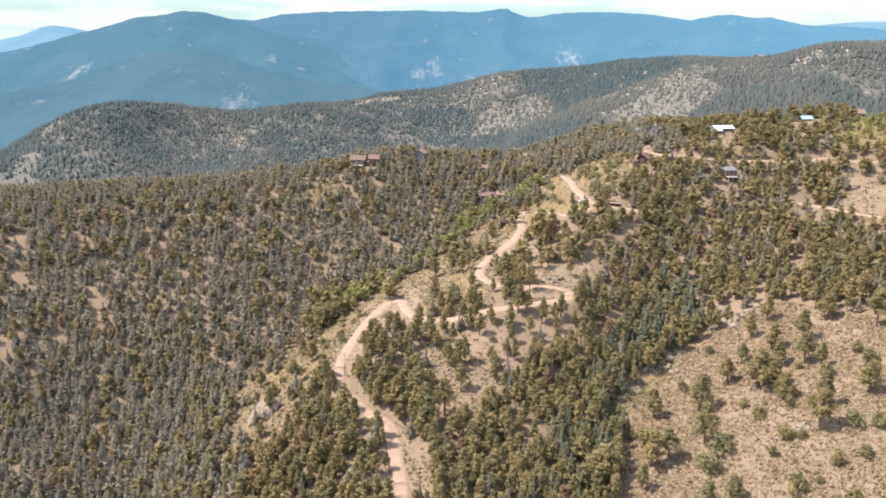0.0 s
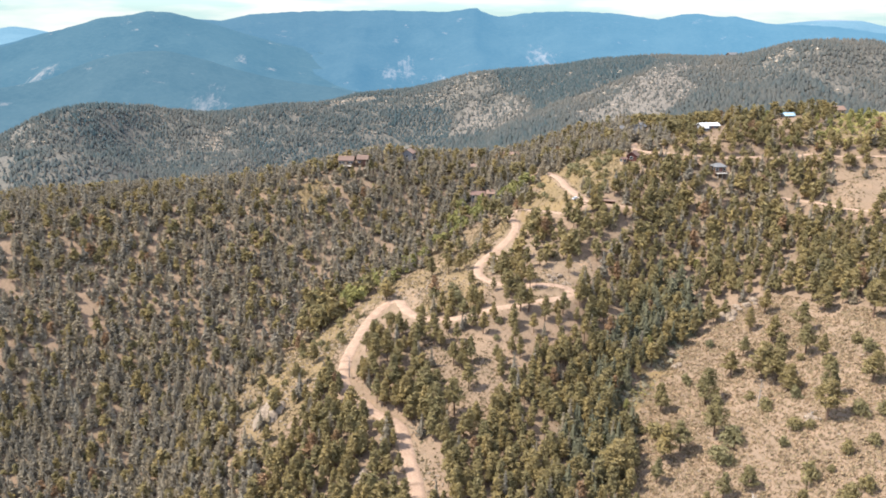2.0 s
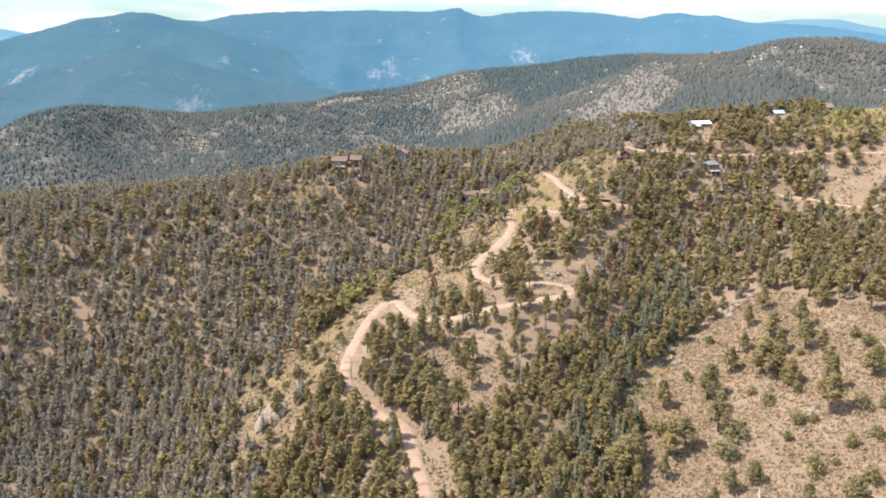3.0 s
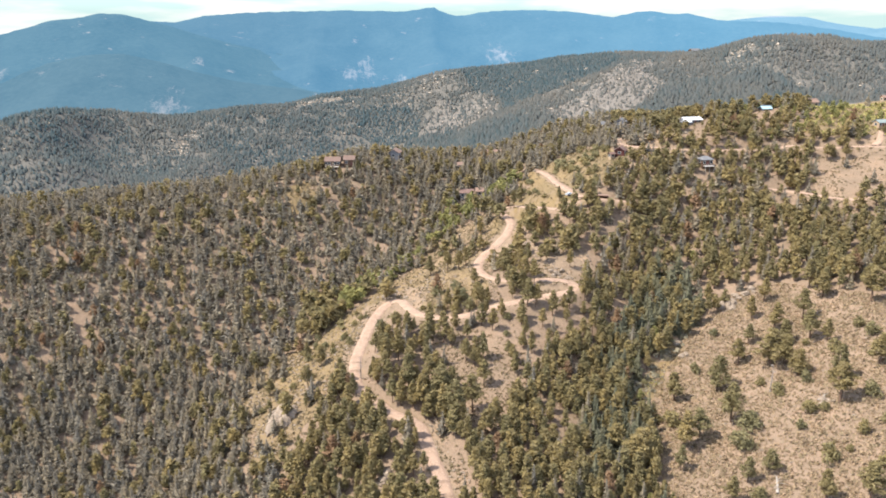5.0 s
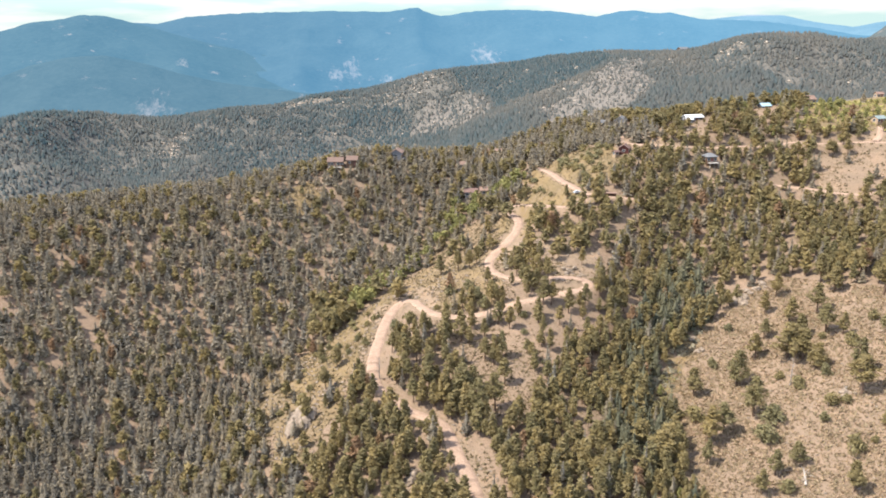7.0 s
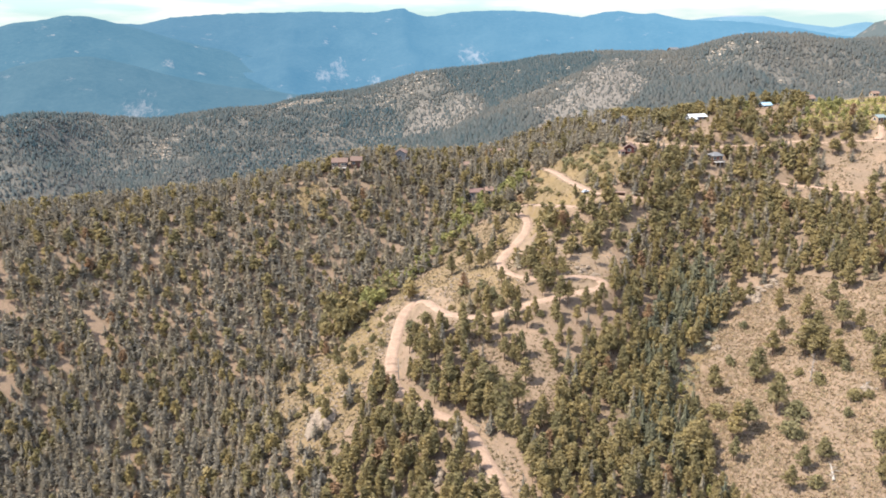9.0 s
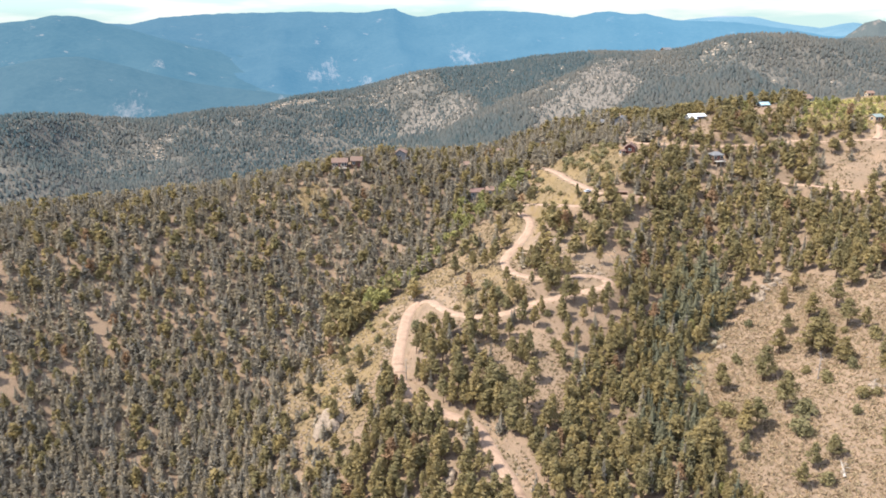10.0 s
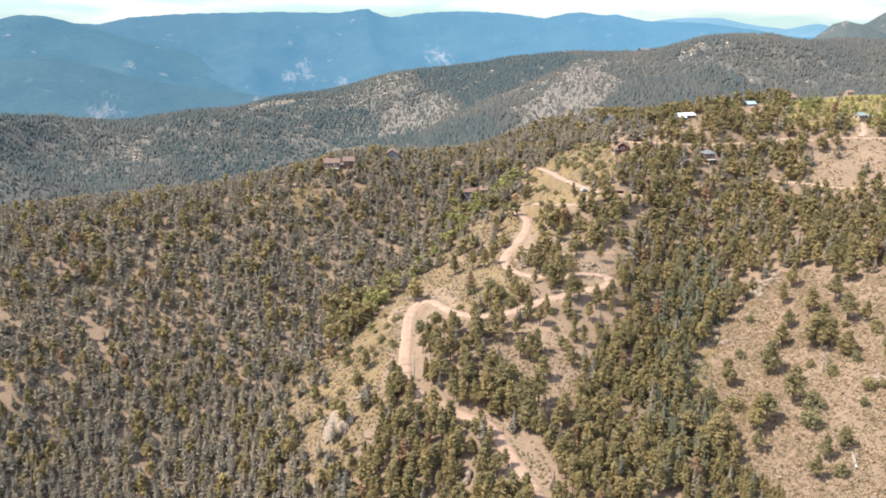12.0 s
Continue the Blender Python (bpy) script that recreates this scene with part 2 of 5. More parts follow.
ROAD_SPUR = [
    (18, 177, 72), (-4, 179, 73), (-14, 188, 73), (-29, 196, 69), (1, 202, 77), (-37, 209, 71), (31, 225, 84),
    (-62, 237, 70), (-37, 249, 81), (14, 250, 93), (-60, 252, 72), (-4, 255, 92), (42, 263, 102), (-46, 271, 81),
]
CREEK_AND_EAST_SPUR = [
    (74, 166, 81), (65, 189, 82), (109, 191, 98), (97, 210, 90), (127, 218, 103), (107, 229, 95), (61, 233, 82),
    (151, 247, 113), (94, 277, 96), (179, 288, 119), (78, 304, 110), (186, 309, 128), (166, 321, 123), (205, 322, 134),
]
UPPER_RIDGE = [
    (-46, 431, 129), (-13, 440, 130), (-27, 410, 116), (13, 429, 122), (4, 405, 111), (51, 470, 124), (82, 458, 127),
    (98, 418, 137), (133, 452, 144), (195, 387, 152), (233, 418, 158), (250, 386, 152), (200, 409, 157), (267, 421, 157), (290, 445, 157), (232, 355, 151),
    (77, 332, 126), (300, 350, 145), (-6, 374, 97), (147, 392, 152), (41, 400, 114), (-13, 438, 130), (133, 448, 140),
    (-60, 500, 101),
]
FAR_HILLS = [
    (-330, 520, 70), (330, 540, 136), (312, 463, 157), (225, 480, 138), (30, 540, 100), (120, 565, 118), (95, 500, 134), (140, 498, 142), (-220, 620, 66), (-100, 680, 62), (427, 704, 160),
    (-344, 634, 105), (-311, 650, 102), (-287, 659, 92), (-262, 667, 80), (-335, 716, 78), (-285, 735, 68), (20, 740, 75), (354, 769, 168), (129, 786, 119), (257, 804, 158), (-364, 813, 106),
    (-249, 832, 69), (-328, 847, 88), (-21, 906, 79), (86, 926, 109), (-138, 946, 103), (195, 803, 132),
]
FAR_CRESTS = [
    (-419, 762, 94), (-390, 789, 107), (-367, 830, 114), (-346, 868, 115), (-313, 897, 109), (-267, 925, 104), (-237, 941, 103), (-172, 962, 112),
    (-129, 1028, 113), (-84, 1046, 123), (-15, 1047, 127), (37, 1009, 137), (97, 1003, 149), (174, 1005, 159), (218, 1000, 167), (261, 988, 172),
    (293, 946, 174), (320, 893, 174), (377, 868, 178), (373, 781, 184), (400, 733, 184), (461, 733, 182), (533, 824, 189), (589, 823, 193), (659, 828, 186),
]
SURROUNDINGS = [
    (0, -500, 60), (-300, -100, 30), (0, -100, 40), (300, -100, 90), (-800, 0, 60), (800, 0, 120), (100, 90, 72),
    (20, 110, 60), (-60, 120, 45), (180, 120, 100), (-260, 160, 50), (240, 220, 120), (-260, 260, 80), (-500, 300, 70),
    (500, 300, 150), (-900, 600, 30), (-550, 700, 30), (620, 640, 155), (900, 700, 140), (-520, 900, 40),
    (600, 1050, 120), (-350, 1100, 50), (-700, 1200, 20), (850, 1200, 90), (-100, 1250, 50), (250, 1250, 90), (550, 1250, 80),
]


def bend(d2):
    """The thin plate's own curve, of a squared distance."""
    return np.where(d2 > 0, 0.5 * d2 * np.log(np.maximum(d2, 1e-12)), 0.0)


LAND = np.array(LEFT_SLOPE + ROAD_SPUR + CREEK_AND_EAST_SPUR + UPPER_RIDGE + FAR_HILLS + FAR_CRESTS + SURROUNDINGS, float)
KNOTS = LAND[:, :2] / 100.0
n_land = len(LAND)
plate = np.zeros((n_land + 3, n_land + 3))
plate[:n_land, :n_land] = bend(((KNOTS[:, None] - KNOTS[None]) ** 2).sum(-1)) + 0.015 * np.eye(n_land)
plate[:n_land, n_land:] = np.c_[np.ones(n_land), KNOTS]
plate[n_land:, :n_land] = plate[:n_land, n_land:].T
WEIGHTS = np.linalg.solve(plate, np.r_[LAND[:, 2], 0, 0, 0])


def lattice(i, j, seed):
    """Repeatable random numbers from 0 to 1 on whole-number places."""
    h = np.sin(i * 127.1 + j * 311.7 + seed * 74.7) * 43758.5453
    return h - np.floor(h)


def ripple(x, y, size, seed=0):
    """Smooth value noise, -1 to 1, with hills of about that size."""
    x, y = np.asarray(x, float) / size, np.asarray(y, float) / size
    i, j = np.floor(x), np.floor(y)
    u, v = x - i, y - j
    u, v = u * u * (3 - 2 * u), v * v * (3 - 2 * v)
    low = lattice(i, j, seed) * (1 - u) + lattice(i + 1, j, seed) * u
    high = lattice(i, j + 1, seed) * (1 - u) + lattice(i + 1, j + 1, seed) * u
    return 2 * (low * (1 - v) + high * v) - 1


def folds(x, y):
    """Spurs (plus) and ravines (minus) that run down the far hills."""
    return ripple(x + 0.35 * y, y * 0.35, 72, 61) + 0.5 * ripple(x - 0.2 * y, y * 0.45, 33, 62)


def landform(x, y):
    """The lie of the land without roads."""
    x, y = np.atleast_1d(np.asarray(x, float)), np.atleast_1d(np.asarray(y, float))
    q = np.c_[x.ravel(), y.ravel()] / 100.0
    z = np.empty(len(q))
    for k in range(0, len(q), 20000):
        c = q[k:k + 20000]
        z[k:k + 20000] = bend(((c[:, None] - KNOTS[None]) ** 2).sum(-1)) @ WEIGHTS[:n_land] + np.c_[np.ones(len(c)), c] @ WEIGHTS[n_land:]
    z = z.reshape(x.shape)
    far = np.clip((np.hypot(x, y) - 450) / 300, 0, 1)
    crest = np.full(x.shape, 1e9)
    for cx, cy, _ in FAR_CRESTS:
        crest = np.minimum(crest, np.hypot(x - cx, y - cy))
    z = z + 8.5 * folds(x, y) * np.clip((np.hypot(x, y) - 540) / 120, 0, 1) * np.clip((crest - 35) / 110, 0, 1)
    return z + ripple(x, y, 26, 1) * 0.9 + ripple(x, y, 9, 2) * 0.35 + far * (ripple(x, y, 90, 3) * 2.5 + ripple(x, y, 40, 4) * 2.0)


# centre lines of the dirt roads, x and y
LOWER_ROAD = [(-9, 150), (-10, 170), (-11, 184), (-11.4, 190), (-12.3, 195.6), (-13.3, 200), (-14.4, 206), (-15, 210), (-16, 214.4), (-18, 218), (-22.4, 221.6),
              (-26.5, 225.7), (-29, 230), (-32, 234), (-35, 239), (-36.6, 244), (-37, 251), (-36.9, 256), (-35.7, 263), (-33.3, 273.5), (-30.5, 287),
              (-27, 300), (-22.3, 306.5), (-17.5, 304), (-15.5, 292), (-12.5, 281), (-6, 272), (2.3, 267.5), (11, 266.5), (18, 267), (31, 267), (39, 267.2), (46.5, 269)]
UPPER_TURNS = [(46.5, 269), (50.6, 272), (49.6, 276.4), (44, 278.4), (36, 279.4), (28, 282.7), (22, 288), (18.2, 295), (16.8, 304), (18.2, 313), (22, 319.5),
               (25.8, 322.5), (31, 328.5), (35.4, 334.5), (38.6, 344), (39, 355), (38.6, 365), (40.4, 371), (44.2, 371.5), (46.8, 365), (50, 354), (56.4, 338), (61.7, 332.5),
               (68, 334.6), (70, 339), (68.8, 350), (68.4, 371), (69.5, 392), (68.4, 409), (66, 422), (62, 432)]
DRIVEWAY = [(70, 339), (74.3, 333), (84, 329.4), (92, 327.4)]
RIDGE_ROAD = [(133, 440), (122, 424), (112, 408), (110.5, 392), (116.3, 379), (130.5, 368.4), (143.5, 363), (158, 361.5), (173, 361), (188.7, 361),
              (197, 355.5), (205.5, 351), (217, 346.5), (230, 341), (250, 333), (290, 320)]
MEADOW_DRIVE = [(222, 344.6), (228, 349), (234, 356), (240, 364)]
CLEARING_TRACK = [(160, 333), (167, 329), (172, 325.7), (177, 320), (182.4, 311), (190, 306), (201, 305), (225, 300)]


def smooth_line(points, step=1.0):
    """A rounded line through the points, sampled at about that step."""
    p = [np.array(q, float) for q in points]
    p = [2 * p[0] - p[1]] + p + [2 * p[-1] - p[-2]]
    out = []
    for a, b, c, d in zip(p, p[1:], p[2:], p[3:]):
        for u in np.arange(0, 1, step / max(np.linalg.norm(c - b), step)):
            out.append(0.5 * (2 * b + (c - a) * u + (2 * a - 5 * b + 4 * c - d) * u * u + (3 * b - a - 3 * c + d) * u ** 3))
    out.append(p[-2])
    return np.array(out)


def road_profile(points):
    line = smooth_line(points)
    z = landform(line[:, 0], line[:, 1])
    pad = np.r_[[z[0]] * 6, z, [z[-1]] * 6]
    return np.c_[line, np.convolve(pad, np.ones(13) / 13, "valid")]


ROADS = {"lower_road": (road_profile(LOWER_ROAD), 3.9), "switchback_road": (road_profile(UPPER_TURNS), 3.7), "driveway": (road_profile(DRIVEWAY), 3.2),
         "ridge_road": (road_profile(RIDGE_ROAD), 3.6), "clearing_track": (road_profile(CLEARING_TRACK), 3.4), "meadow_drive": (road_profile(MEADOW_DRIVE), 3.0)}
ROAD_SAMPLES = np.concatenate([np.c_[r, np.full(len(r), w / 2)] for r, w in ROADS.values()])


def ground_at(x, y):
    """Height of the ground with the roads' benches cut in, and the distance to the nearest road's edge."""
    x, y = np.atleast_1d(np.asarray(x, float)), np.atleast_1d(np.asarray(y, float))
    z, away = landform(x, y), np.full(x.shape, 999.0)
    near = np.nonzero((x > -60) & (x < 270) & (y > 130) & (y < 460))[0]
    for k in range(0, len(near), 4000):
        i = near[k:k + 4000]
        d = np.hypot(x[i, None] - ROAD_SAMPLES[None, :, 0], y[i, None] - ROAD_SAMPLES[None, :, 1]) - ROAD_SAMPLES[None, :, 3]
        j = d.argmin(1)
        away[i] = d[np.arange(len(i)), j]
        w = np.clip(1 - (away[i] - 2.3) / 4.0, 0, 1)
        w = w * w * (3 - 2 * w)
        z[i] = z[i] * (1 - w) + (ROAD_SAMPLES[j, 2] - 0.3) * w
    far = np.clip((np.hypot(x, y - 200) - 1150) / 400, 0, 1)
    return z * (1 - far) + 30 * far, away


# ground cover: outlines on the plan
GRASSY_FLANK = [(-68, 258), (-59, 299), (-37, 319), (-23, 332), (-21, 319), (-35, 275), (-42, 258), (-54, 252)]
SPUR_TOP = [(-21, 319), (-23, 336), (-6, 340), (6, 330), (26, 322), (19, 286), (21, 272), (-10, 278)]
BARE_BOWL = [(-14, 263), (8, 257), (23, 243), (21, 226), (9, 208), (1, 206), (-3, 214), (-12, 232)]
LOWER_BOWL = [(-12, 246), (14, 240), (17, 215), (4, 212), (-2, 222), (-10, 230)]
EAST_SPUR = [(49, 150), (50, 176), (57, 202), (69, 233), (83, 247), (106, 261), (121, 268), (131, 262), (138, 246), (152, 226), (190, 190), (130, 100)]
GRASS_KNOLL = [(68, 417), (86, 424), (102, 409), (103, 367), (94, 351), (78, 344), (68, 360)]
BEND_MEADOW = [(29, 336), (36, 373), (51, 376), (59, 416), (67, 415), (66, 351), (72, 334), (60, 329), (44, 340), (36, 325)]
TAN_CLEARING = [(174, 318), (190, 338), (210, 346), (240, 344), (225, 303), (200, 303), (184, 305)]
YELLOW_MEADOW = [(198, 379), (222, 399), (236, 425), (262, 448), (318, 462), (345, 440), (310, 400), (240, 350), (226, 357), (207, 362)]
ROCK_CLEARING = [(-74, 260), (-67, 233), (-57, 222), (-51, 236), (-58, 258)]
OPEN_FLANK = [(-84, 268), (-80, 288), (-60, 308), (-40, 300), (-38, 258), (-46, 244), (-52, 224), (-62, 214), (-72, 222)]
OPEN_BANK = [(-6, 350), (5, 360), (24, 376), (40, 384), (55, 395), (62, 392), (40, 372), (36, 345), (26, 326), (15, 318), (2, 312), (-8, 330)]
GREEN_RIM = [(52, 206), (56, 222), (66, 236), (76, 240), (68, 228), (60, 212)]
GREY_SLOPE = [(145, 690), (166, 766), (196, 794), (241, 822), (280, 885), (306, 868), (290, 800), (272, 749), (250, 700), (215, 690), (178, 660)]
GREY_GULLY = [(35, 895), (45, 939), (64, 950), (94, 940), (125, 926), (133, 896), (119, 837), (96, 840), (53, 868)]
TEAL_HOLLOW = [(-40, 970), (1, 975), (35, 955), (41, 928), (32, 890), (-5, 895), (-40, 925)]
TEAL_FACE = [(100, 1040), (220, 1020), (280, 980), (290, 900), (238, 852), (201, 840), (173, 837), (131, 856), (135, 905), (108, 951)]
LEDGE_BAND = [(-118, 975), (-96, 1004), (-59, 1008), (-57, 1026), (-93, 1035), (-118, 1030)]
CREST_LEDGES = [(4, 1006), (42, 1015), (72, 1012), (66, 980), (38, 965), (12, 970)]
FAR_PATCHES = [(189, 943, 9), (234, 894, 11), (341, 724, 12), (365, 719, 11), (390, 682, 9), (445, 671, 9), (375, 773, 12), (211, 878, 7), (-239, 869, 12),
               (-230, 888, 12), (-236, 847, 12), (-155, 940, 7), (-65, 925, 10)]  # bare spots: x, y, radius
ROAD_CUT = [(-20, 216), (-9, 219), (-5, 205), (-3, 184), (-14, 184), (-17, 201)]
HAIRPIN_CUT = [(42, 292), (53, 282), (54, 272), (46, 262), (32, 262), (27, 268), (36, 277)]
LOOP_SOUTH = [(-34, 258), (-12, 262), (-4, 225), (-14, 222), (-28, 240)]
HAIRPIN_FRONT = [(14, 244), (50, 244), (52, 266), (14, 264)]
LOOP = [(-36, 260), (-31, 290), (-23, 305), (-15, 293), (-10, 280), (-18, 268), (-24, 264)]
SLOPE_GAP = [(-78, 406), (-72, 416), (-60, 417), (-55, 404), (-60, 390), (-74, 388)]
LOOP_CUT = [(-39, 300), (-38, 309), (-31, 318), (-22, 312), (-14, 318), (-8, 306), (-7, 290), (-14, 288), (-18, 306), (-26, 308), (-32, 292), (-36, 284)]
RIM_STRIP = [(58, 221), (66, 234), (80, 249), (92, 259), (97, 257), (86, 247), (72, 231), (63, 219)]
FAR_BAND = [(20, 885), (70, 868), (108, 800), (148, 768), (165, 738), (123, 690), (60, 720), (10, 830)]  # dark dense woods before the grey slopes
FAR_SHOULDER = [(216, 672), (240, 712), (275, 738), (310, 748), (368, 722), (400, 640), (300, 590), (215, 600)]
RIM_GRASS = [(61, 224), (65, 230), (73, 234), (73, 231), (67, 226), (62, 221)]
BEND_DIRT = [(24, 325), (29, 329), (45, 311), (55, 301), (67, 297), (66, 284), (52, 276), (36, 285), (23, 305)]
KNOLL_ROCKS = [(115, 384), (126, 400), (140, 395), (150, 372), (132, 370)]


def inside(outline, x, y):
    hit = np.zeros(np.shape(x), bool)
    for (ax, ay), (bx, by) in zip(outline, outline[1:] + outline[:1]):
        hit ^= ((ay > y) != (by > y)) & (x < (bx - ax) * (y - ay) / (by - ay + 1e-9) + ax)
    return hit


def mesh_from(name, verts, faces, materials, slots=None, tint=None, smooth=False):
    """A mesh from numpy arrays; all faces have the same number of corners."""
    me = bpy.data.meshes.new(name)
    n, k = faces.shape
    me.vertices.add(len(verts))
    me.vertices.foreach_set("co", np.ascontiguousarray(verts, np.float32).ravel())
    me.loops.add(n * k)
    me.loops.foreach_set("vertex_index", np.ascontiguousarray(faces, np.int32).ravel())
    me.polygons.add(n)
    me.polygons.foreach_set("loop_start", np.arange(0, n * k, k, dtype=np.int32))
    for m in materials:
        me.materials.append(m)
    if slots is not None:
        me.polygons.foreach_set("material_index", np.asarray(slots, np.int32))
    if tint is not None:
        me.attributes.new("tree_tint", "FLOAT", "POINT").data.foreach_set("value", np.asarray(tint, np.float32))
    me.polygons.foreach_set("use_smooth", np.full(n, smooth))
    me.update()
    me.validate()
    return me


# ---- ground, roads and far mountains ----


def graded(low, high, fine_low, fine_high, step, growth_low, growth_high):
    """Grid lines: even in the middle, wider and wider towards both ends."""
    mid = list(np.arange(fine_low, fine_high + 0.1, step))
    s, v = step, mid[-1]
    while v < high:
        s *= growth_high
        v += s
        mid.append(v)
    s, v = step, mid[0]
    while v > low:
        s *= growth_low
        v -= s
        mid.insert(0, v)
    return np.array(mid)


def build_ground():
    gx, gy = graded(-4700, 4700, -150, 262, 2.0, 1.06, 1.06), graded(-4700, 4700, 146, 430, 2.0, 1.12, 1.04)
    x, y = np.meshgrid(gx, gy)
    x, y = x.ravel(), y.ravel()
    z, away = ground_at(x, y)
    red = np.clip(1 - (away - 0.5) / 3.5, 0, 1) * 0.75
    green, blue = np.zeros(len(x)), np.zeros(len(x))
    jx, jy = x + 5 * ripple(x, y, 14, 21) + 2.5 * ripple(x, y, 5, 22), y + 5 * ripple(x, y, 14, 23) + 2.5 * ripple(x, y, 5, 24)
    for outline, value in ((SLOPE_GAP, 0.9), (OPEN_FLANK, 0.6), (OPEN_BANK, 0.5), (GRASSY_FLANK, 0.85), (ROCK_CLEARING, 0.6), (GREEN_RIM, 0.9), (RIM_STRIP, 0.8), (TAN_CLEARING, 0.35), (SPUR_TOP, 0.6), (GRASS_KNOLL, 0.9), (BEND_MEADOW, 0.8), (YELLOW_MEADOW, 1.0)):
        green[inside(outline, jx, jy)] = value
    for outline, value in ((BARE_BOWL, 0.45), (LOWER_BOWL, 0.4), (EAST_SPUR, 0.44), (TAN_CLEARING, 0.5), (BEND_MEADOW, 0.2), (ROAD_CUT, 0.75), (LOOP_CUT, 0.85), (BEND_DIRT, 0.75), (HAIRPIN_CUT, 0.8), (KNOLL_ROCKS, 0.6)):
        here = inside(outline, jx, jy)
        red[here] = np.maximum(red[here], value)
    for cx, cy, reach in FAR_PATCHES:
        here = np.hypot(jx - cx, jy - cy) < 0.75 * reach
        red[here] = 0.42
    red[inside(LEDGE_BAND, jx, jy)] = 0.48
    red[inside(CREST_LEDGES, jx, jy)] = 0.30
    blue[inside(GREY_GULLY, jx, jy)] = 0.62
    blue[inside(GREY_SLOPE, jx + 16 * ripple(x, y, 40, 25), jy + 16 * ripple(x, y, 40, 26))] = 0.9
    # the grey tone comes in with distance from the eye
    far_floor = np.clip((np.hypot(x, y) - 470) / 80, 0, 1)
    blue = np.maximum(blue, 0.55 * far_floor * np.clip((x + 240) / 120, 0, 1) * np.clip(ripple(x, y, 50, 9) * 0.8 + ripple(x, y, 22, 10) * 0.6 - 0.1, 0, 1))
    nx, ny = len(gx), len(gy)
    a = (np.arange(ny - 1)[:, None] * nx + np.arange(nx - 1)[None]).ravel()
    me = mesh_from("ground", np.c_[x, y, z], np.c_[a, a + 1, a + nx + 1, a + nx], [GROUND], smooth=True)
    layer = me.attributes.new("cover", "FLOAT_COLOR", "POINT")
    layer.data.foreach_set("color", np.c_[red, green, blue, far_floor].astype(np.float32).ravel())
    return tagged(new("ground", me), "dry tan mountain ground with litter, grass and scree", "ground", kind="structure")


build_ground()


def build_road(name, label, line, width):
    """A dirt ribbon with a low crown and shoulders that run down into the bank."""
    tan = np.gradient(line[:, :2], axis=0)
    tan /= np.linalg.norm(tan, axis=1)[:, None]
    side = np.c_[-tan[:, 1], tan[:, 0]]
    s = np.arange(len(line))
    step = np.maximum(np.linalg.norm(np.gradient(line[:, :2], axis=0), axis=1), 1e-3)
    curve = np.gradient(np.unwrap(np.arctan2(tan[:, 1], tan[:, 0]))) / step
    rows = []
    for reach, lift in ((-1.22, -0.42), (-1.0, -0.10), (-0.5, 0.03), (0.0, 0.08), (0.5, 0.03), (1.0, -0.10), (1.22, -0.42)):
        half = width / 2 * (1 + 0.05 * ripple(s, s * 0, 9, len(name) + (reach > 0)))
        inner = np.where(curve * reach > 0, 0.8 / np.maximum(np.abs(curve), 1e-4), 99.0)
        p = line[:, :2] + side * (np.sign(reach) * np.minimum(half * abs(reach), inner))[:, None]
        rows.append(np.c_[p, line[:, 2] + lift + 0.03 * ripple(p[:, 0], p[:, 1], 3.5, 8)])
    v = np.stack(rows, 1).reshape(-1, 3)
    a = (np.arange(len(line) - 1)[:, None] * 7 + np.arange(6)[None]).ravel()
    return tagged(new(name, mesh_from(name, v, np.c_[a, a + 1, a + 8, a + 7], [ROAD_DIRT], smooth=True)), label, "road", kind="structure")


for road_name, (profile, road_width) in ROADS.items():
    build_road(road_name, {"lower_road": "pale pink dirt road climbing along the wooded spur", "switchback_road": "pale dirt road winding in switchbacks up the ridge",
                           "driveway": "narrow dirt driveway to a hillside garage", "ridge_road": "dirt road along the ridge past the houses",
                           "clearing_track": "narrow dirt track at the foot of a bare clearing",
                           "meadow_drive": "pale dirt drive up to the meadow house"}[road_name], profile, road_width)

# height of the skyline over the eye, by degrees from straight ahead, at the crest's distance
MAIN_CREST = [(-70, 20), (-50, -10), (-40, -60), (-29.3, -46), (-27.3, -29), (-24.5, 4), (-22.5, 24), (-20.6, 46), (-19.2, 50), (-17.6, 61), (-16.2, 60), (-14.5, 46), (-12.9, 42), (-10.9, 59),
              (-8.5, 67), (-4.9, 71), (-0.7, 74), (3.4, 70), (4.9, 79), (5.6, 82), (6.4, 66), (7.4, 56), (9, 66), (10.6, 71), (13.9, 71), (16.8, 61),
              (18.6, 49), (20.4, 64), (21.5, 64), (22.7, 55), (23.8, 57), (26, 37), (28, 34), (30, 30), (33.8, 7), (35.6, -8), (40, -20), (50, 0), (70, 30)]
PALE_CREST = [(-60, -40), (-32, -60), (-29.5, -24), (-28.2, -3), (-27.2, 27), (-26.3, 40), (-25.1, 28), (-23.1, -1), (-18, -30), (15, -30), (24.6, 50), (27.6, 72), (29.3, 82),
              (31.3, 76), (33.2, 44), (35.6, 20), (36.8, 36), (37.6, 42), (38.7, 22), (42, 60), (60, 10)]


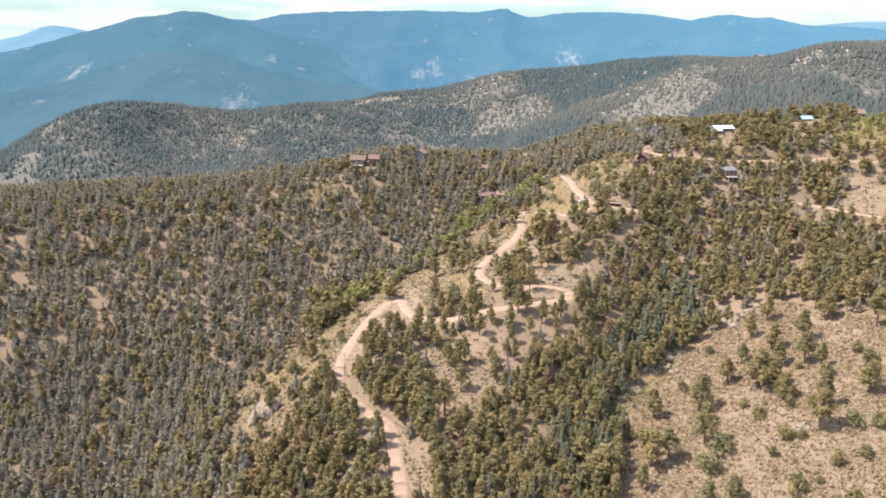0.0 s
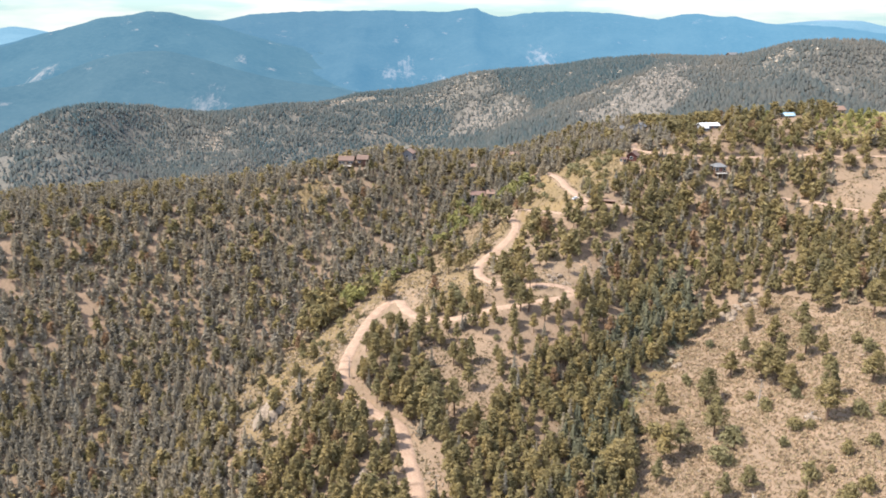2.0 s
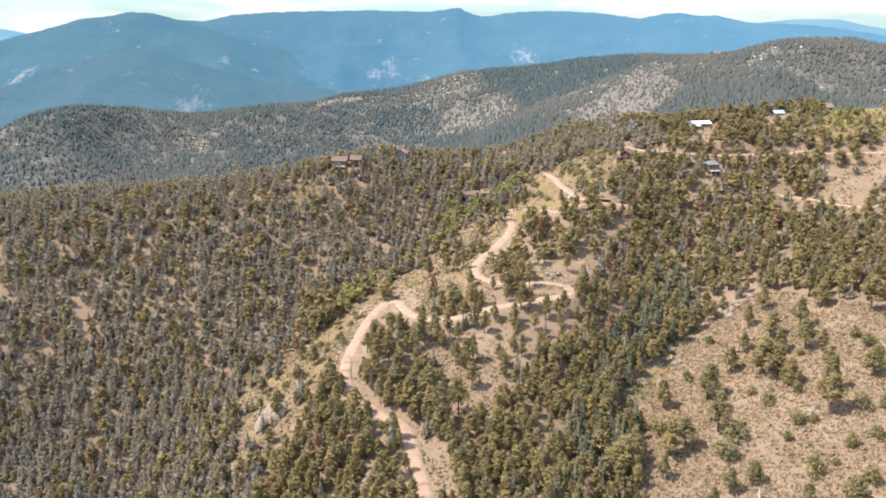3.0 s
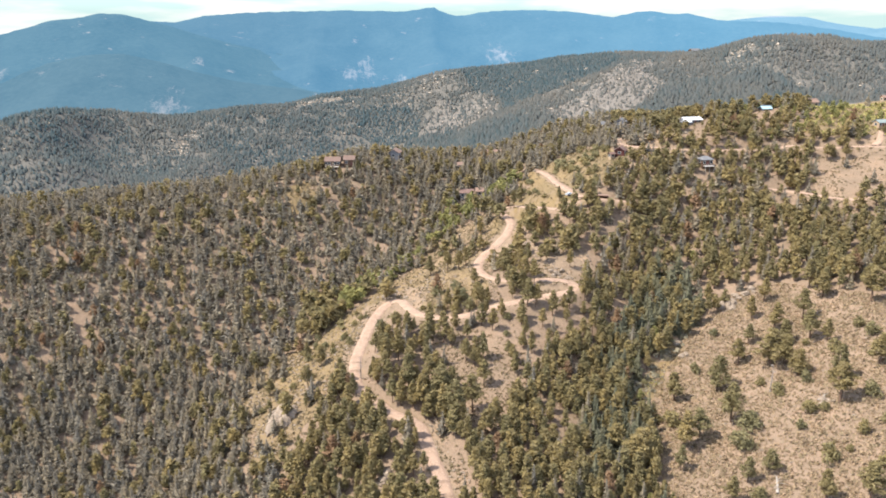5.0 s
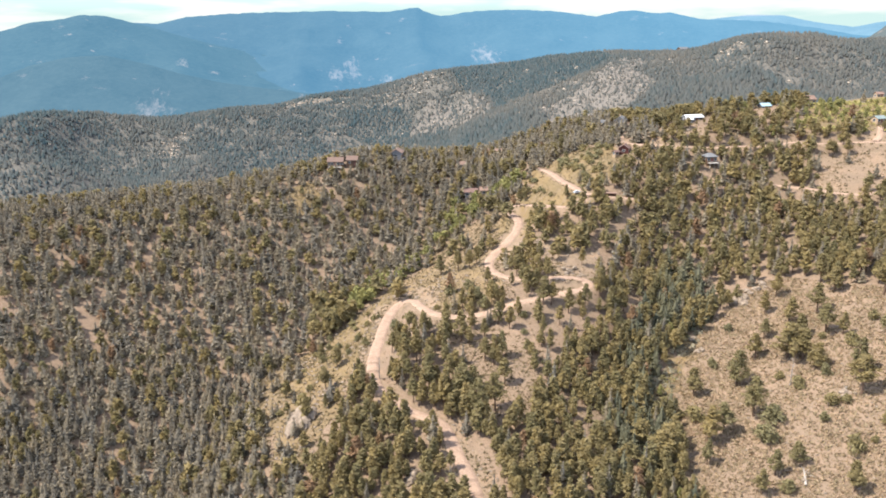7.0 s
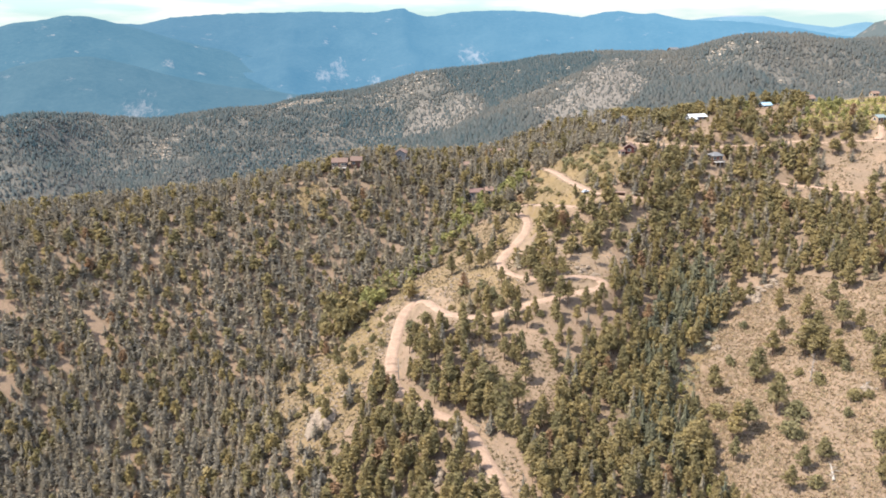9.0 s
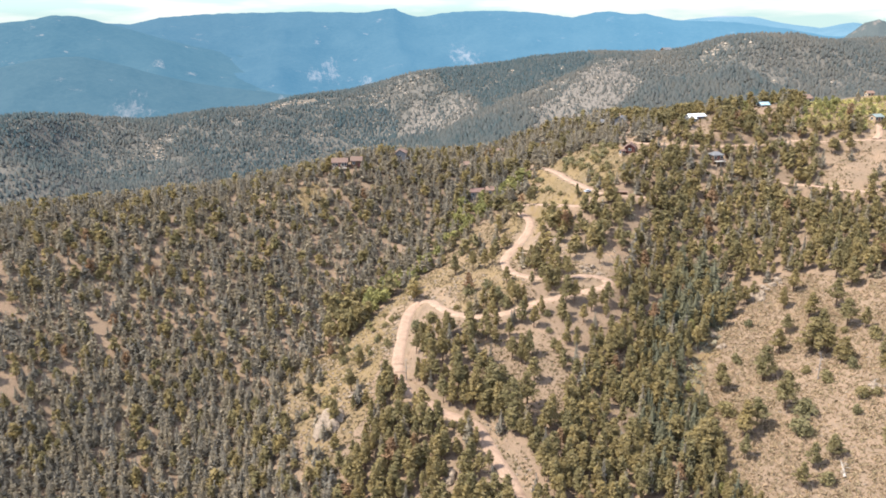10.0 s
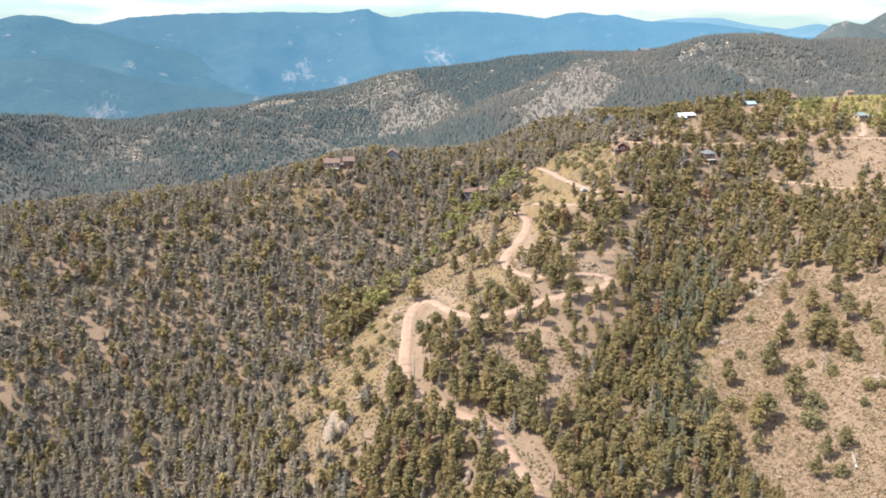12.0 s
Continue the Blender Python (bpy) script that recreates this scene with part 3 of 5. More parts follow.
def build_range(name, label, crest, distance, foot, depth, paint, rough, low=-68, high=68, columns=420):
    """A mountain side that rises from its foot to the crest and falls away behind."""
    table = np.array(crest, float)
    az = np.linspace(low, high, columns)
    top = 200 + np.interp(az, table[:, 0], table[:, 1]) + rough * (1.1 * ripple(az * 3, az * 0, 1, 3) + 0.7 * ripple(az * 9, az * 0, 1, 6))
    s = np.r_[np.linspace(0, 1, 42), np.linspace(1.06, 1.5, 6)]
    r = foot + (distance - foot) * s
    A, Rr = np.meshgrid(np.radians(az), r)
    S = np.broadcast_to(s[:, None], A.shape)
    x, y = -37 + Rr * np.sin(A), 3 + Rr * np.cos(A)
    rise = np.where(S <= 1, S ** 1.1, 1 - (S - 1) * 1.6)
    z = depth + (top[None] - depth) * rise
    fold = np.abs(ripple(x, y * 0.45, 260, 11)) + 0.5 * np.abs(ripple(x, y * 0.6, 110, 12)) + 0.25 * ripple(x, y, 45, 13)
    z = z - 34 * rough * (fold - 0.35) * np.sin(np.pi * np.clip(S, 0, 1)) ** 0.8
    nx = len(az)
    a = (np.arange(len(s) - 1)[:, None] * nx + np.arange(nx - 1)[None]).ravel()
    me = mesh_from(name, np.c_[x.ravel(), y.ravel(), z.ravel()], np.c_[a, a + 1, a + nx + 1, a + nx], [paint], smooth=True)
    return tagged(new(name, me), label, "mountain", kind="structure")


FRONT_CREST = [(-70, -40), (-45, -60), (-29.3, -48), (-27.3, -31), (-24.5, 1), (-22.5, 20), (-20.6, 41), (-19.2, 45), (-17.6, 56), (-16.2, 55), (-14.5, 40), (-12.8, 24), (-11, 4), (-9, -14),
               (-6, -38), (-2, -60), (3, -75), (9, -70), (14, -62), (20, -80), (60, -90)]
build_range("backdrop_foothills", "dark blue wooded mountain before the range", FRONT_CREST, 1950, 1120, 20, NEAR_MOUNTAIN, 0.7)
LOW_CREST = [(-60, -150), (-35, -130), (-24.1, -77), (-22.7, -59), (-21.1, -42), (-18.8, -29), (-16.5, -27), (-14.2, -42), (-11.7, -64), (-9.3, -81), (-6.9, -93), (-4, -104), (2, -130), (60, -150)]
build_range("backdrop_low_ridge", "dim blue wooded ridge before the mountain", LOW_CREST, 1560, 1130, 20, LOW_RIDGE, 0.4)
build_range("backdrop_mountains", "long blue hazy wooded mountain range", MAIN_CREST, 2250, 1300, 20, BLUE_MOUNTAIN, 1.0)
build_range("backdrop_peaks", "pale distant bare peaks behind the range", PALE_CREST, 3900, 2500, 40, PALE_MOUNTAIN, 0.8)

ROCK_DOME = [(30, -160), (33, -100), (35.2, -34), (36.4, -9), (37, 1), (37.5, 12), (38.3, 17), (39.3, 11), (40.6, -3), (43, -30), (46, -70), (50, -130)]
FAR_DOME = [(34, -150), (37.5, -50), (38.7, -2), (39.7, 16), (40.3, 27), (40.8, 37), (42, 52), (44, 40), (48, -20), (52, -100)]
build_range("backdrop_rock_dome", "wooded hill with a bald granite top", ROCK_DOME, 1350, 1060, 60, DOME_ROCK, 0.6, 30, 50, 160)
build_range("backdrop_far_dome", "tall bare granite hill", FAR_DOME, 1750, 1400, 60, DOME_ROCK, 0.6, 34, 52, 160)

# ---- trees: shapes of unit height, as arrays ----
OCTA = np.array([(1, 0, 0), (0, 1, 0), (-1, 0, 0), (0, -1, 0), (0, 0, 1), (0, 0, -1)], float)
OCTA_FACES = np.array([(0, 1, 4), (1, 2, 4), (2, 3, 4), (3, 0, 4), (1, 0, 5), (2, 1, 5), (3, 2, 5), (0, 3, 5)])


def sprays(rng, at, out, size, ragged=0.8, slim=0.5):
    """Small three-cornered sprays of needles or leaves: each lies roughly across its own outward direction."""
    n = len(at)
    face = out / np.maximum(np.linalg.norm(out, axis=1), 1e-6)[:, None] + rng.normal(0, ragged, (n, 3))
    face /= np.linalg.norm(face, axis=1)[:, None]
    u = np.cross(face, rng.normal(0, 1, (n, 3)))
    u /= np.maximum(np.linalg.norm(u, axis=1), 1e-6)[:, None]
    w = np.cross(face, u)
    turn = np.array((0, 2.094, 4.189)) + rng.uniform(-0.5, 0.5, (n, 3))
    reach = (np.broadcast_to(size, (n,))[:, None] * rng.uniform(0.55, 1.4, (n, 3)))[..., None]
    v = at[:, None] + reach * (1.4 * np.cos(turn)[..., None] * u[:, None] + slim * np.sin(turn)[..., None] * w[:, None])
    return v.reshape(-1, 3), np.arange(3 * n).reshape(-1, 3)


def stick(a, b, ra, rb, sides=5):
    """A tapered stick from a to b, as triangles."""
    a, b = np.array(a, float), np.array(b, float)
    d = (b - a) / np.linalg.norm(b - a)
    u = np.cross(d, (0.3, 0.9, 0.2) if abs(d[2]) > 0.9 else (0, 0, 1))
    u /= np.linalg.norm(u)
    w = np.cross(d, u)
    t = np.arange(sides) * 2 * np.pi / sides
    ring = np.cos(t)[:, None] * u + np.sin(t)[:, None] * w
    v = np.r_[a + ring * ra, b + ring * rb]
    i, j = np.arange(sides), (np.arange(sides) + 1) % sides
    return v, np.r_[np.c_[i, j, j + sides], np.c_[i, j + sides, i + sides]]


def gather(pieces):
    v, f, n = [], [], 0
    for pv, pf in pieces:
        v.append(pv)
        f.append(pf + n)
        n += len(pv)
    return np.concatenate(v), np.concatenate(f)


def shape(rng, kind, clumps, count, limbs=0):
    """(trunk, crown) of one tree of unit height; the crown is made of clumps of foliage, each of many sprays."""
    lean = rng.normal(0, 0.022, 2)
    low, wide, power, round_foot, lump, flat, gather_up = {
        "pine": (rng.uniform(0.14, 0.34), rng.uniform(0.19, 0.28), rng.uniform(0.5, 0.85), 2.6, 0.42, 0.62, 0.35),
        "spruce": (rng.uniform(0.03, 0.10), rng.uniform(0.20, 0.27), rng.uniform(0.85, 1.0), 9.0, 0.42, 0.55, 0.25),
        "fir": (rng.uniform(0.04, 0.13), rng.uniform(0.135, 0.19), rng.uniform(0.80, 1.0), 9.0, 0.42, 0.60, 0.25),
        "aspen": (rng.uniform(0.14, 0.24), rng.uniform(0.26, 0.36), 0.42, 2.6, 0.42, 0.80, 0.25),
        "shrub": (0.05, rng.uniform(0.5, 0.68), 0.42, 5.0, 0.46, 0.85, 0.3)}[kind]
    u = (np.arange(clumps) + rng.uniform(0.1, 0.9, clumps)) / clumps
    u = u ** (1.3 if kind in ("fir", "spruce") else 1.0)
    reach = wide * (1 - u) ** power * np.clip(u * round_foot + 0.42, 0, 1)
    one_side = 1 + 0.25 * np.sin(np.arange(clumps) * 2.4 + rng.uniform(0, 6))
    ang = np.arange(clumps) * 2.39996 + rng.uniform(0, 1.1, clumps)
    rad = reach * one_side * rng.uniform(0.35, 0.95, clumps)
    z = low + (0.93 - low) * u
    axis = np.c_[lean[0] * z, lean[1] * z, z]
    centres = axis + np.c_[np.cos(ang) * rad, np.sin(ang) * rad, (-0.35 if kind in ("fir", "spruce") else 0.12) * rad]
    girth = np.maximum(reach * lump, 0.026 if kind in ("fir", "spruce") else 0.045 * wide / 0.2) * rng.uniform(0.75, 1.3, clumps) * (24 / clumps) ** 0.25
    share = girth ** 1.6
    who = rng.choice(clumps, count, p=share / share.sum())
    way = rng.normal(0, 1, (count, 3)) + np.array((0, 0, gather_up))
    way /= np.linalg.norm(way, axis=1)[:, None]
    stretch = np.array((1, 1, flat))
    at = centres[who] + way * stretch * (girth[who] * rng.uniform(0.5, 1.12, count))[:, None]
    off = (at - axis[who]) * np.array((1, 1, 0.3))
    off /= np.maximum(np.linalg.norm(off, axis=1), 1e-6)[:, None]
    out = 0.75 * way + 0.5 * off + np.array((0, 0, 0.25))
    area = 2.0 * np.pi * wide * (0.93 - low) * {"pine": 0.85, "fir": 0.62, "spruce": 0.62, "aspen": 0.9, "shrub": 1.0}[kind]
    size = math.sqrt(area * 2.0 / (1.3 * count)) * rng.uniform(0.75, 1.25, count)
    if kind in ("fir", "spruce"):
        size *= 0.6 + 0.8 * (1 - u[who])
    crown = sprays(rng, at, out, size)
    slim = wide * (0.16 if kind == "pine" else 0.34)
    core = OCTA * np.array((slim, slim, (0.86 - low) / 2)) + np.array((lean[0] / 2, lean[1] / 2, (low + 0.9) / 2))
    crown = gather([crown, (core * rng.uniform(0.9, 1.05, (6, 1)), OCTA_FACES)])
    if kind == "shrub":
        trunk = gather([stick((0, 0, -0.15), (0.05, 0, 0.45), 0.05, 0.02, 4), stick((0, 0, -0.1), (-0.15, 0.1, 0.4), 0.04, 0.02, 4)])
    else:
        mid, top = np.array((lean[0] * 0.5, lean[1] * 0.5, 0.5)), np.array((lean[0], lean[1], 0.95))
        thick = 0.018
        if limbs:
            pieces = [stick((0, 0, -0.08), mid, thick, thick * 0.62, 6), stick(mid, top, thick * 0.62, 0.003, 6)]
        else:
            pieces = [stick((0, 0, -0.08), top, thick, 0.003, 3)]
        for k in rng.choice(clumps, min(limbs, clumps), replace=False):
            at = np.array((lean[0] * z[k] * 0.85, lean[1] * z[k] * 0.85, z[k] * 0.9))
            pieces.append(stick(at, centres[k], 0.006, 0.002, 3))
        trunk = gather(pieces)
    return trunk, crown


NEEDLES = {"pine": PINE_NEEDLES, "fir": FIR_NEEDLES, "aspen": ASPEN_LEAVES, "shrub": JUNIPER_LEAVES, "spruce": SHADE_SPRUCE_NEEDLES}


def woods(name, label, spots, kinds, clumps, count, variants=7, seed=1, broad=1.0, category="trees"):
    """Many trees as one object. spots: rows of x, y, z, height, kind's number."""
    rng = np.random.default_rng(seed)
    V, F, M, T, n = [], [], [], [], 0
    pick = rng.integers(0, variants, len(spots))
    for k, kind in enumerate(kinds):
        for var in range(variants):
            (tv, tf), (cv, cf) = shape(rng, kind, clumps, count)
            mine = spots[(spots[:, 4] == k) & (pick == var)]
            if not len(mine):
                continue
            v = np.r_[tv, cv]
            f = np.r_[tf, cf + len(tv)]
            a = rng.uniform(0, 2 * np.pi, len(mine))
            c, s = np.cos(a)[:, None], np.sin(a)[:, None]
            h = mine[:, 3:4]
            girth = h * broad * rng.uniform(0.82, 1.25, (len(mine), 1))
            x = (v[None, :, 0] * c - v[None, :, 1] * s) * girth + mine[:, 0:1]
            y = (v[None, :, 0] * s + v[None, :, 1] * c) * girth + mine[:, 1:2]
            z = v[None, :, 2] * h + mine[:, 2:3]
            V.append(np.stack([x, y, z], -1).reshape(-1, 3))
            F.append((f[None] + n + len(v) * np.arange(len(mine))[:, None, None]).reshape(-1, 3))
            M.append(np.tile(np.r_[np.zeros(len(tf), int), np.full(len(cf), k + 1)], len(mine)))
            T.append(np.repeat(rng.uniform(0, 1, len(mine)), len(v)))
            n += len(v) * len(mine)
    paints = [BARK] + [NEEDLES[k] for k in kinds]
    me = mesh_from(name, np.concatenate(V), np.concatenate(F), paints, np.concatenate(M), np.concatenate(T))
    return tagged(new(name, me), label, category, kind="stuff")


# ---- where trees stand ----
HOUSE_SPOTS = [(102, 379, 9), (150, 394, 11), (138, 351, 6), (-46, 431, 7), (-13, 439, 5), (27, 404, 5), (25, 437, 4), (130, 455, 7), (200, 410, 8), (233, 421, 7),
               (242, 370, 8), (79, 331, 6), (66, 340, 3), (53, 473, 7), (312, 463, 6)]
CREEK = smooth_line([(35, 130), (41, 163), (47, 199), (61, 230), (72, 246), (94, 275), (112, 296), (135, 310)], 3)
WEST_DRAW = smooth_line([(-75, 262), (-56, 301), (-36, 326), (-25, 338), (-8, 342), (2, 356), (14, 380), (30, 397), (42, 402), (54, 408)], 3)
GAPS = ((LOOP, 0.0), (OPEN_FLANK, 0.22), (OPEN_BANK, 0.26), (GRASSY_FLANK, 0.12), (SPUR_TOP, 0.05), (BARE_BOWL, 0.07), (LOWER_BOWL, 0.08), (EAST_SPUR, 0.0), (GRASS_KNOLL, 0.45), (BEND_MEADOW, 0.14), (TAN_CLEARING, 0.02),
        (YELLOW_MEADOW, 0.22), (HAIRPIN_FRONT, 0.3), (LOOP_SOUTH, 0.38), (GREY_SLOPE, 0.7), (ROAD_CUT, 0.05), (BEND_DIRT, 0.16), (HAIRPIN_CUT, 0.10), (SLOPE_GAP, 0.42), (ROCK_CLEARING, 0.12), (GREEN_RIM, 0.1), (KNOLL_ROCKS, 0.5))


def near_line(line, x, y):
    d = np.full(x.shape, 1e9)
    for px, py in line:
        d = np.minimum(d, np.hypot(x - px, y - py))
    return d


def scatter(low_x, high_x, low_y, high_y, gap, seed):
    """Places on a shaken grid."""
    rng = np.random.default_rng(seed)
    x, y = np.meshgrid(np.arange(low_x, high_x, gap), np.arange(low_y, high_y, gap))
    x = x + gap * 0.5 * (np.arange(x.shape[0])[:, None] % 2)
    x, y = x.ravel() + rng.uniform(-0.48, 0.48, x.size) * gap, y.ravel() + rng.uniform(-0.48, 0.48, x.size) * gap
    return x, y, rng


def plant(low_x, high_x, low_y, high_y, gap, seed):
    """Trees of the slopes: x, y, z, height and kind (0 pine, 1 fir, 2 aspen, 3 shrub, 4 spruce)."""
    x, y, rng = scatter(low_x, high_x, low_y, high_y, gap, seed)
    z, away = ground_at(x, y)
    chance = np.full(x.shape, 0.94)
    streak = ripple(0.87 * x + 0.5 * y, (0.5 * x - 0.87 * y) * 0.2, 3.4, 31) * 0.85 + ripple(x, y, 16, 32) * 0.3
    chance *= np.clip(1.05 - np.where(x + 0.3 * y < 75, np.where(y < 290, 0.85, 1.2), 0.9) * np.clip(streak - 0.14, 0, 1), 0.16, 1)
    for outline, share in GAPS:
        chance = np.where(inside(outline, x, y), share, chance)
    creek, draw = near_line(CREEK, x, y), near_line(WEST_DRAW, x, y)
    chance = np.where((creek < 14) & (x < 90) & ~inside(EAST_SPUR, x, y) & ~inside(GREEN_RIM, x, y), 0.97, chance)
    ridge = (x > 85) | ((x > 60) & (y > 245))
    chance = np.where(ridge & ((creek > 15) | inside(EAST_SPUR, x, y)), chance * np.where((x > 120) & (y > 360), 0.94, 0.90), chance)
    spur = (x > -62) & (x < 60) & (y < 330)
    chance = np.where(spur & (creek > 13), chance * np.where(y < 228, 0.9, 0.78), chance)
    for back in (4, 8, 12, 16):
        chance = np.where((ground_at(x + back * 0.06, y + back)[1] < 1.0) & (((x < 60) & (y > 240)) | ((x >= 60) & (back < 9)) | (back == 4)), chance * 0.5, chance)
    chance = np.where(away < 1.6, 0, chance)
    for hx, hy, hr in HOUSE_SPOTS:
        chance = np.where(np.hypot(x - hx, y - hy) < hr, 0, chance)
        toward = np.hypot(hx, hy)
        front = ((x * hx + y * hy) / toward - toward)
        aside = np.abs(x * hy - y * hx) / toward
        if (hx > 180 and hy > 365) or hy > 450:
            chance = np.where((front < 0) & (front > -3.6 * hr) & (aside < hr * 0.75), chance * 0.4, chance)
        if hr not in (9, 11, 6, 8) or hx < 100:
            continue
        chance = np.where((front < 0) & (front > (-4.0 if hr == 6 else -2.2) * hr) & (aside < hr * 0.8), chance * (0.12 if hr == 6 else 0.4), chance)
    keep = (rng.uniform(0, 1, x.size) < chance) & (x > -34 - 0.62 * y) & (x < 0.92 * y - 50)
    x, y, z, creek, draw, spur, ridge = (q[keep] for q in (x, y, z, creek, draw, spur, ridge))
    firs = np.where(spur, 0.10, np.where((x > 40) & ((y < 385) | (x > 130)), 0.22, 0.84))
    leafy = 0.95 * np.clip(1 - draw / 11, 0, 0.7) * (y > 318) * ~inside(OPEN_BANK, x, y) + 0.18 * np.clip(1 - creek / 7, 0, 1) + 0.34 * ((x > 175) & (y > 345)) + 0.65 * inside(YELLOW_MEADOW, x, y)
    dice = rng.uniform(0, 1, x.size)
    kind = np.where(dice < leafy, 2, np.where(rng.uniform(0, 1, x.size) < firs, 1, 0))
    damp = np.clip(0.95 - creek / 16, 0, 0.6) * (x < 100) * np.where(y < 190, 0.3, 1)
    kind = np.where((kind < 2) & (rng.uniform(0, 1, x.size) < damp), 4, kind)
    bushy = np.where(inside(GRASS_KNOLL, x, y) | inside(BEND_MEADOW, x, y) | inside(GRASSY_FLANK, x, y), 0.93, 0.06)
    kind = np.where(rng.uniform(0, 1, x.size) < bushy, 3, kind)
    tall = rng.uniform(0.62, 1.2, x.size)
    h = np.select([kind == 0, kind == 1, kind == 4, kind == 2], [10.4 * tall, 11.2 * tall, 11.6 * tall, np.where(draw < 12, 7.4, 5.2) * tall], 3.0 * tall)
    h = h * np.where(spur, 0.84, np.where(x < 20, 0.65, np.where(y > 300, 0.76, 0.88)))
    return np.c_[x, y, z, h, kind]


NEAR_WOODS = plant(-240, 62, 128, 300, 2.75, 11)
in_spur = (NEAR_WOODS[:, 0] > -78) & (NEAR_WOODS[:, 1] < 232)
SINGLE, NEAR_WOODS = NEAR_WOODS[in_spur], NEAR_WOODS[~in_spur]
EAST_SIDE = plant(62, 250, 160, 300, 3.9, 12)
GULLY_SIDE = plant(62, 96, 196, 272, 2.9, 15)
by_creek = (near_line(CREEK, EAST_SIDE[:, 0], EAST_SIDE[:, 1]) < 11) & (EAST_SIDE[:, 0] < 96) & (EAST_SIDE[:, 1] < 272)
EAST_SIDE = np.r_[EAST_SIDE[~by_creek], GULLY_SIDE[near_line(CREEK, GULLY_SIDE[:, 0], GULLY_SIDE[:, 1]) < 11]]
UPPER = np.r_[plant(-290, 20, 300, 520, 3.2, 13), plant(20, 330, 300, 520, 3.6, 14)]
UPPER = UPPER[((UPPER[:, 1] < 470) | (UPPER[:, 0] < 160)) & ((UPPER[:, 0] < 170) | (UPPER[:, 1] < 425))]

# single trees of the open slopes: x, y and height
EAST_PINES = [(69.2, 215.5, 10.9), (83.0, 213.8, 13.6), (77.8, 193.6, 14.0), (102.0, 216.3, 13.8), (105.0, 212.4, 11.4), (95.4, 224.0, 9.8), (104.2, 203.9, 10.0), (110.7, 192.7, 12.6), (105.2, 183.5, 13.5), (60.7, 188.5, 13.2), (66.7, 190.3, 10.7), (56.5, 180.1, 8.8), (77.9, 170.3, 7.3), (70.9, 169.2, 8.3), (64.6, 164.8, 8.6), (46.7, 185.3, 13.1), (120.6, 215.0, 8.8), (118.0, 220.3, 11.2), (111.3, 246.5, 9.9), (113.1, 234.4, 10.8), (119.7, 254.0, 10.6), (122.9, 233.2, 12.1), (111.1, 223.6, 9.4), (143.7, 227.5, 14.1), (148.9, 244.4, 10.6), (135.1, 250.2, 12.1), (102.4, 231.7, 8.3), (85.3, 156.3, 9.8), (94.1, 151.9, 12.2), (134.9, 241.2, 9.9), (122.8, 192.4, 11.0), (143.2, 212.7, 11.8)]
SPUR_PINES = [(-8.8, 257.1, 11.6), (-4.0, 253.3, 13.8), (4.4, 252.5, 9.2), (-11.6, 233.3, 12.2), (-7.6, 226.6, 13.2), (-14.6, 223.9, 14.3), (-18.6, 232.3, 15.5), (-21.2, 248.5, 13.7), (-16.9, 261.6, 11.8), (-25.4, 247.1, 12.6), (-26.6, 262.4, 10.6), (-29.5, 259, 9.5), (-4.8, 212.9, 17.3), (1.5, 217.2, 15.2), (2.5, 241.1, 10.1), (5.1, 238.0, 7.8), (-4.4, 228.8, 9.9), (-41, 240.5, 11.4), (-54.4, 252.2, 10.8), (-42, 246, 10.4), (-56.9, 281.1, 9.0)]
RIDGE_PINES = [(12, 310.3, 10.5), (4.8, 318.1, 10.8), (9.3, 313.8, 10.1), (-2.6, 322.2, 10.9), (33.5, 307.5, 10.4), (27, 294.5, 11.3), (28.9, 261.5, 12.8), (32.0, 260.7, 10.5), (37.4, 256.2, 11.6), (44.8, 259.1, 10.6), (12.6, 288.1, 8.7), (12.9, 261.5, 7.0), (14.2, 253.9, 10.3), (27, 301, 8.9), (62, 342.4, 8.5), (-45, 419, 7), (-57, 424, 7.5), (-35, 423, 7.5), (-17, 431, 7), (142.5, 386, 3.6), (147, 386, 3.0), (151.5, 386.5, 3.4), (138, 386, 5.5), (155.5, 388, 3.6), (160, 392, 6), (75, 324, 7.5), (80, 322, 6.5), (84.5, 320.5, 8), (89, 322, 7), (93, 320, 7.5), (71, 328, 6), (205, 340, 9), (237, 357, 7.5), (232, 352, 6.5), (247, 361, 6)]
EAST_SHRUBS = [(74.8, 181.6, 5.4), (80.9, 188.2, 5.6), (95.3, 198.9, 4.0), (119.0, 208.2, 4.4), (103.9, 198.8, 4.0), (96.8, 184.9, 4.2), (100.2, 183.1, 2.8), (91.8, 180.3, 3.2), (92.6, 167.3, 5.2), (104.1, 171.0, 4.4), (98.2, 167.0, 2.3), (62.9, 201.7, 4.7), (82.2, 229.1, 3.7), (96.6, 245.3, 3.0), (131.9, 209.7, 4.5), (132.0, 216.3, 3.8), (94.5, 207.8, 2.9), (113.0, 181.6, 4.8), (124.3, 198.4, 2.1), (115.0, 217.9, 2.5), (59.5, 205.5, 2.6), (70.7, 162.7, 4.0), (118.5, 179.0, 4.1), (102.8, 158.6, 4.6), (111.4, 171.1, 3.4)]
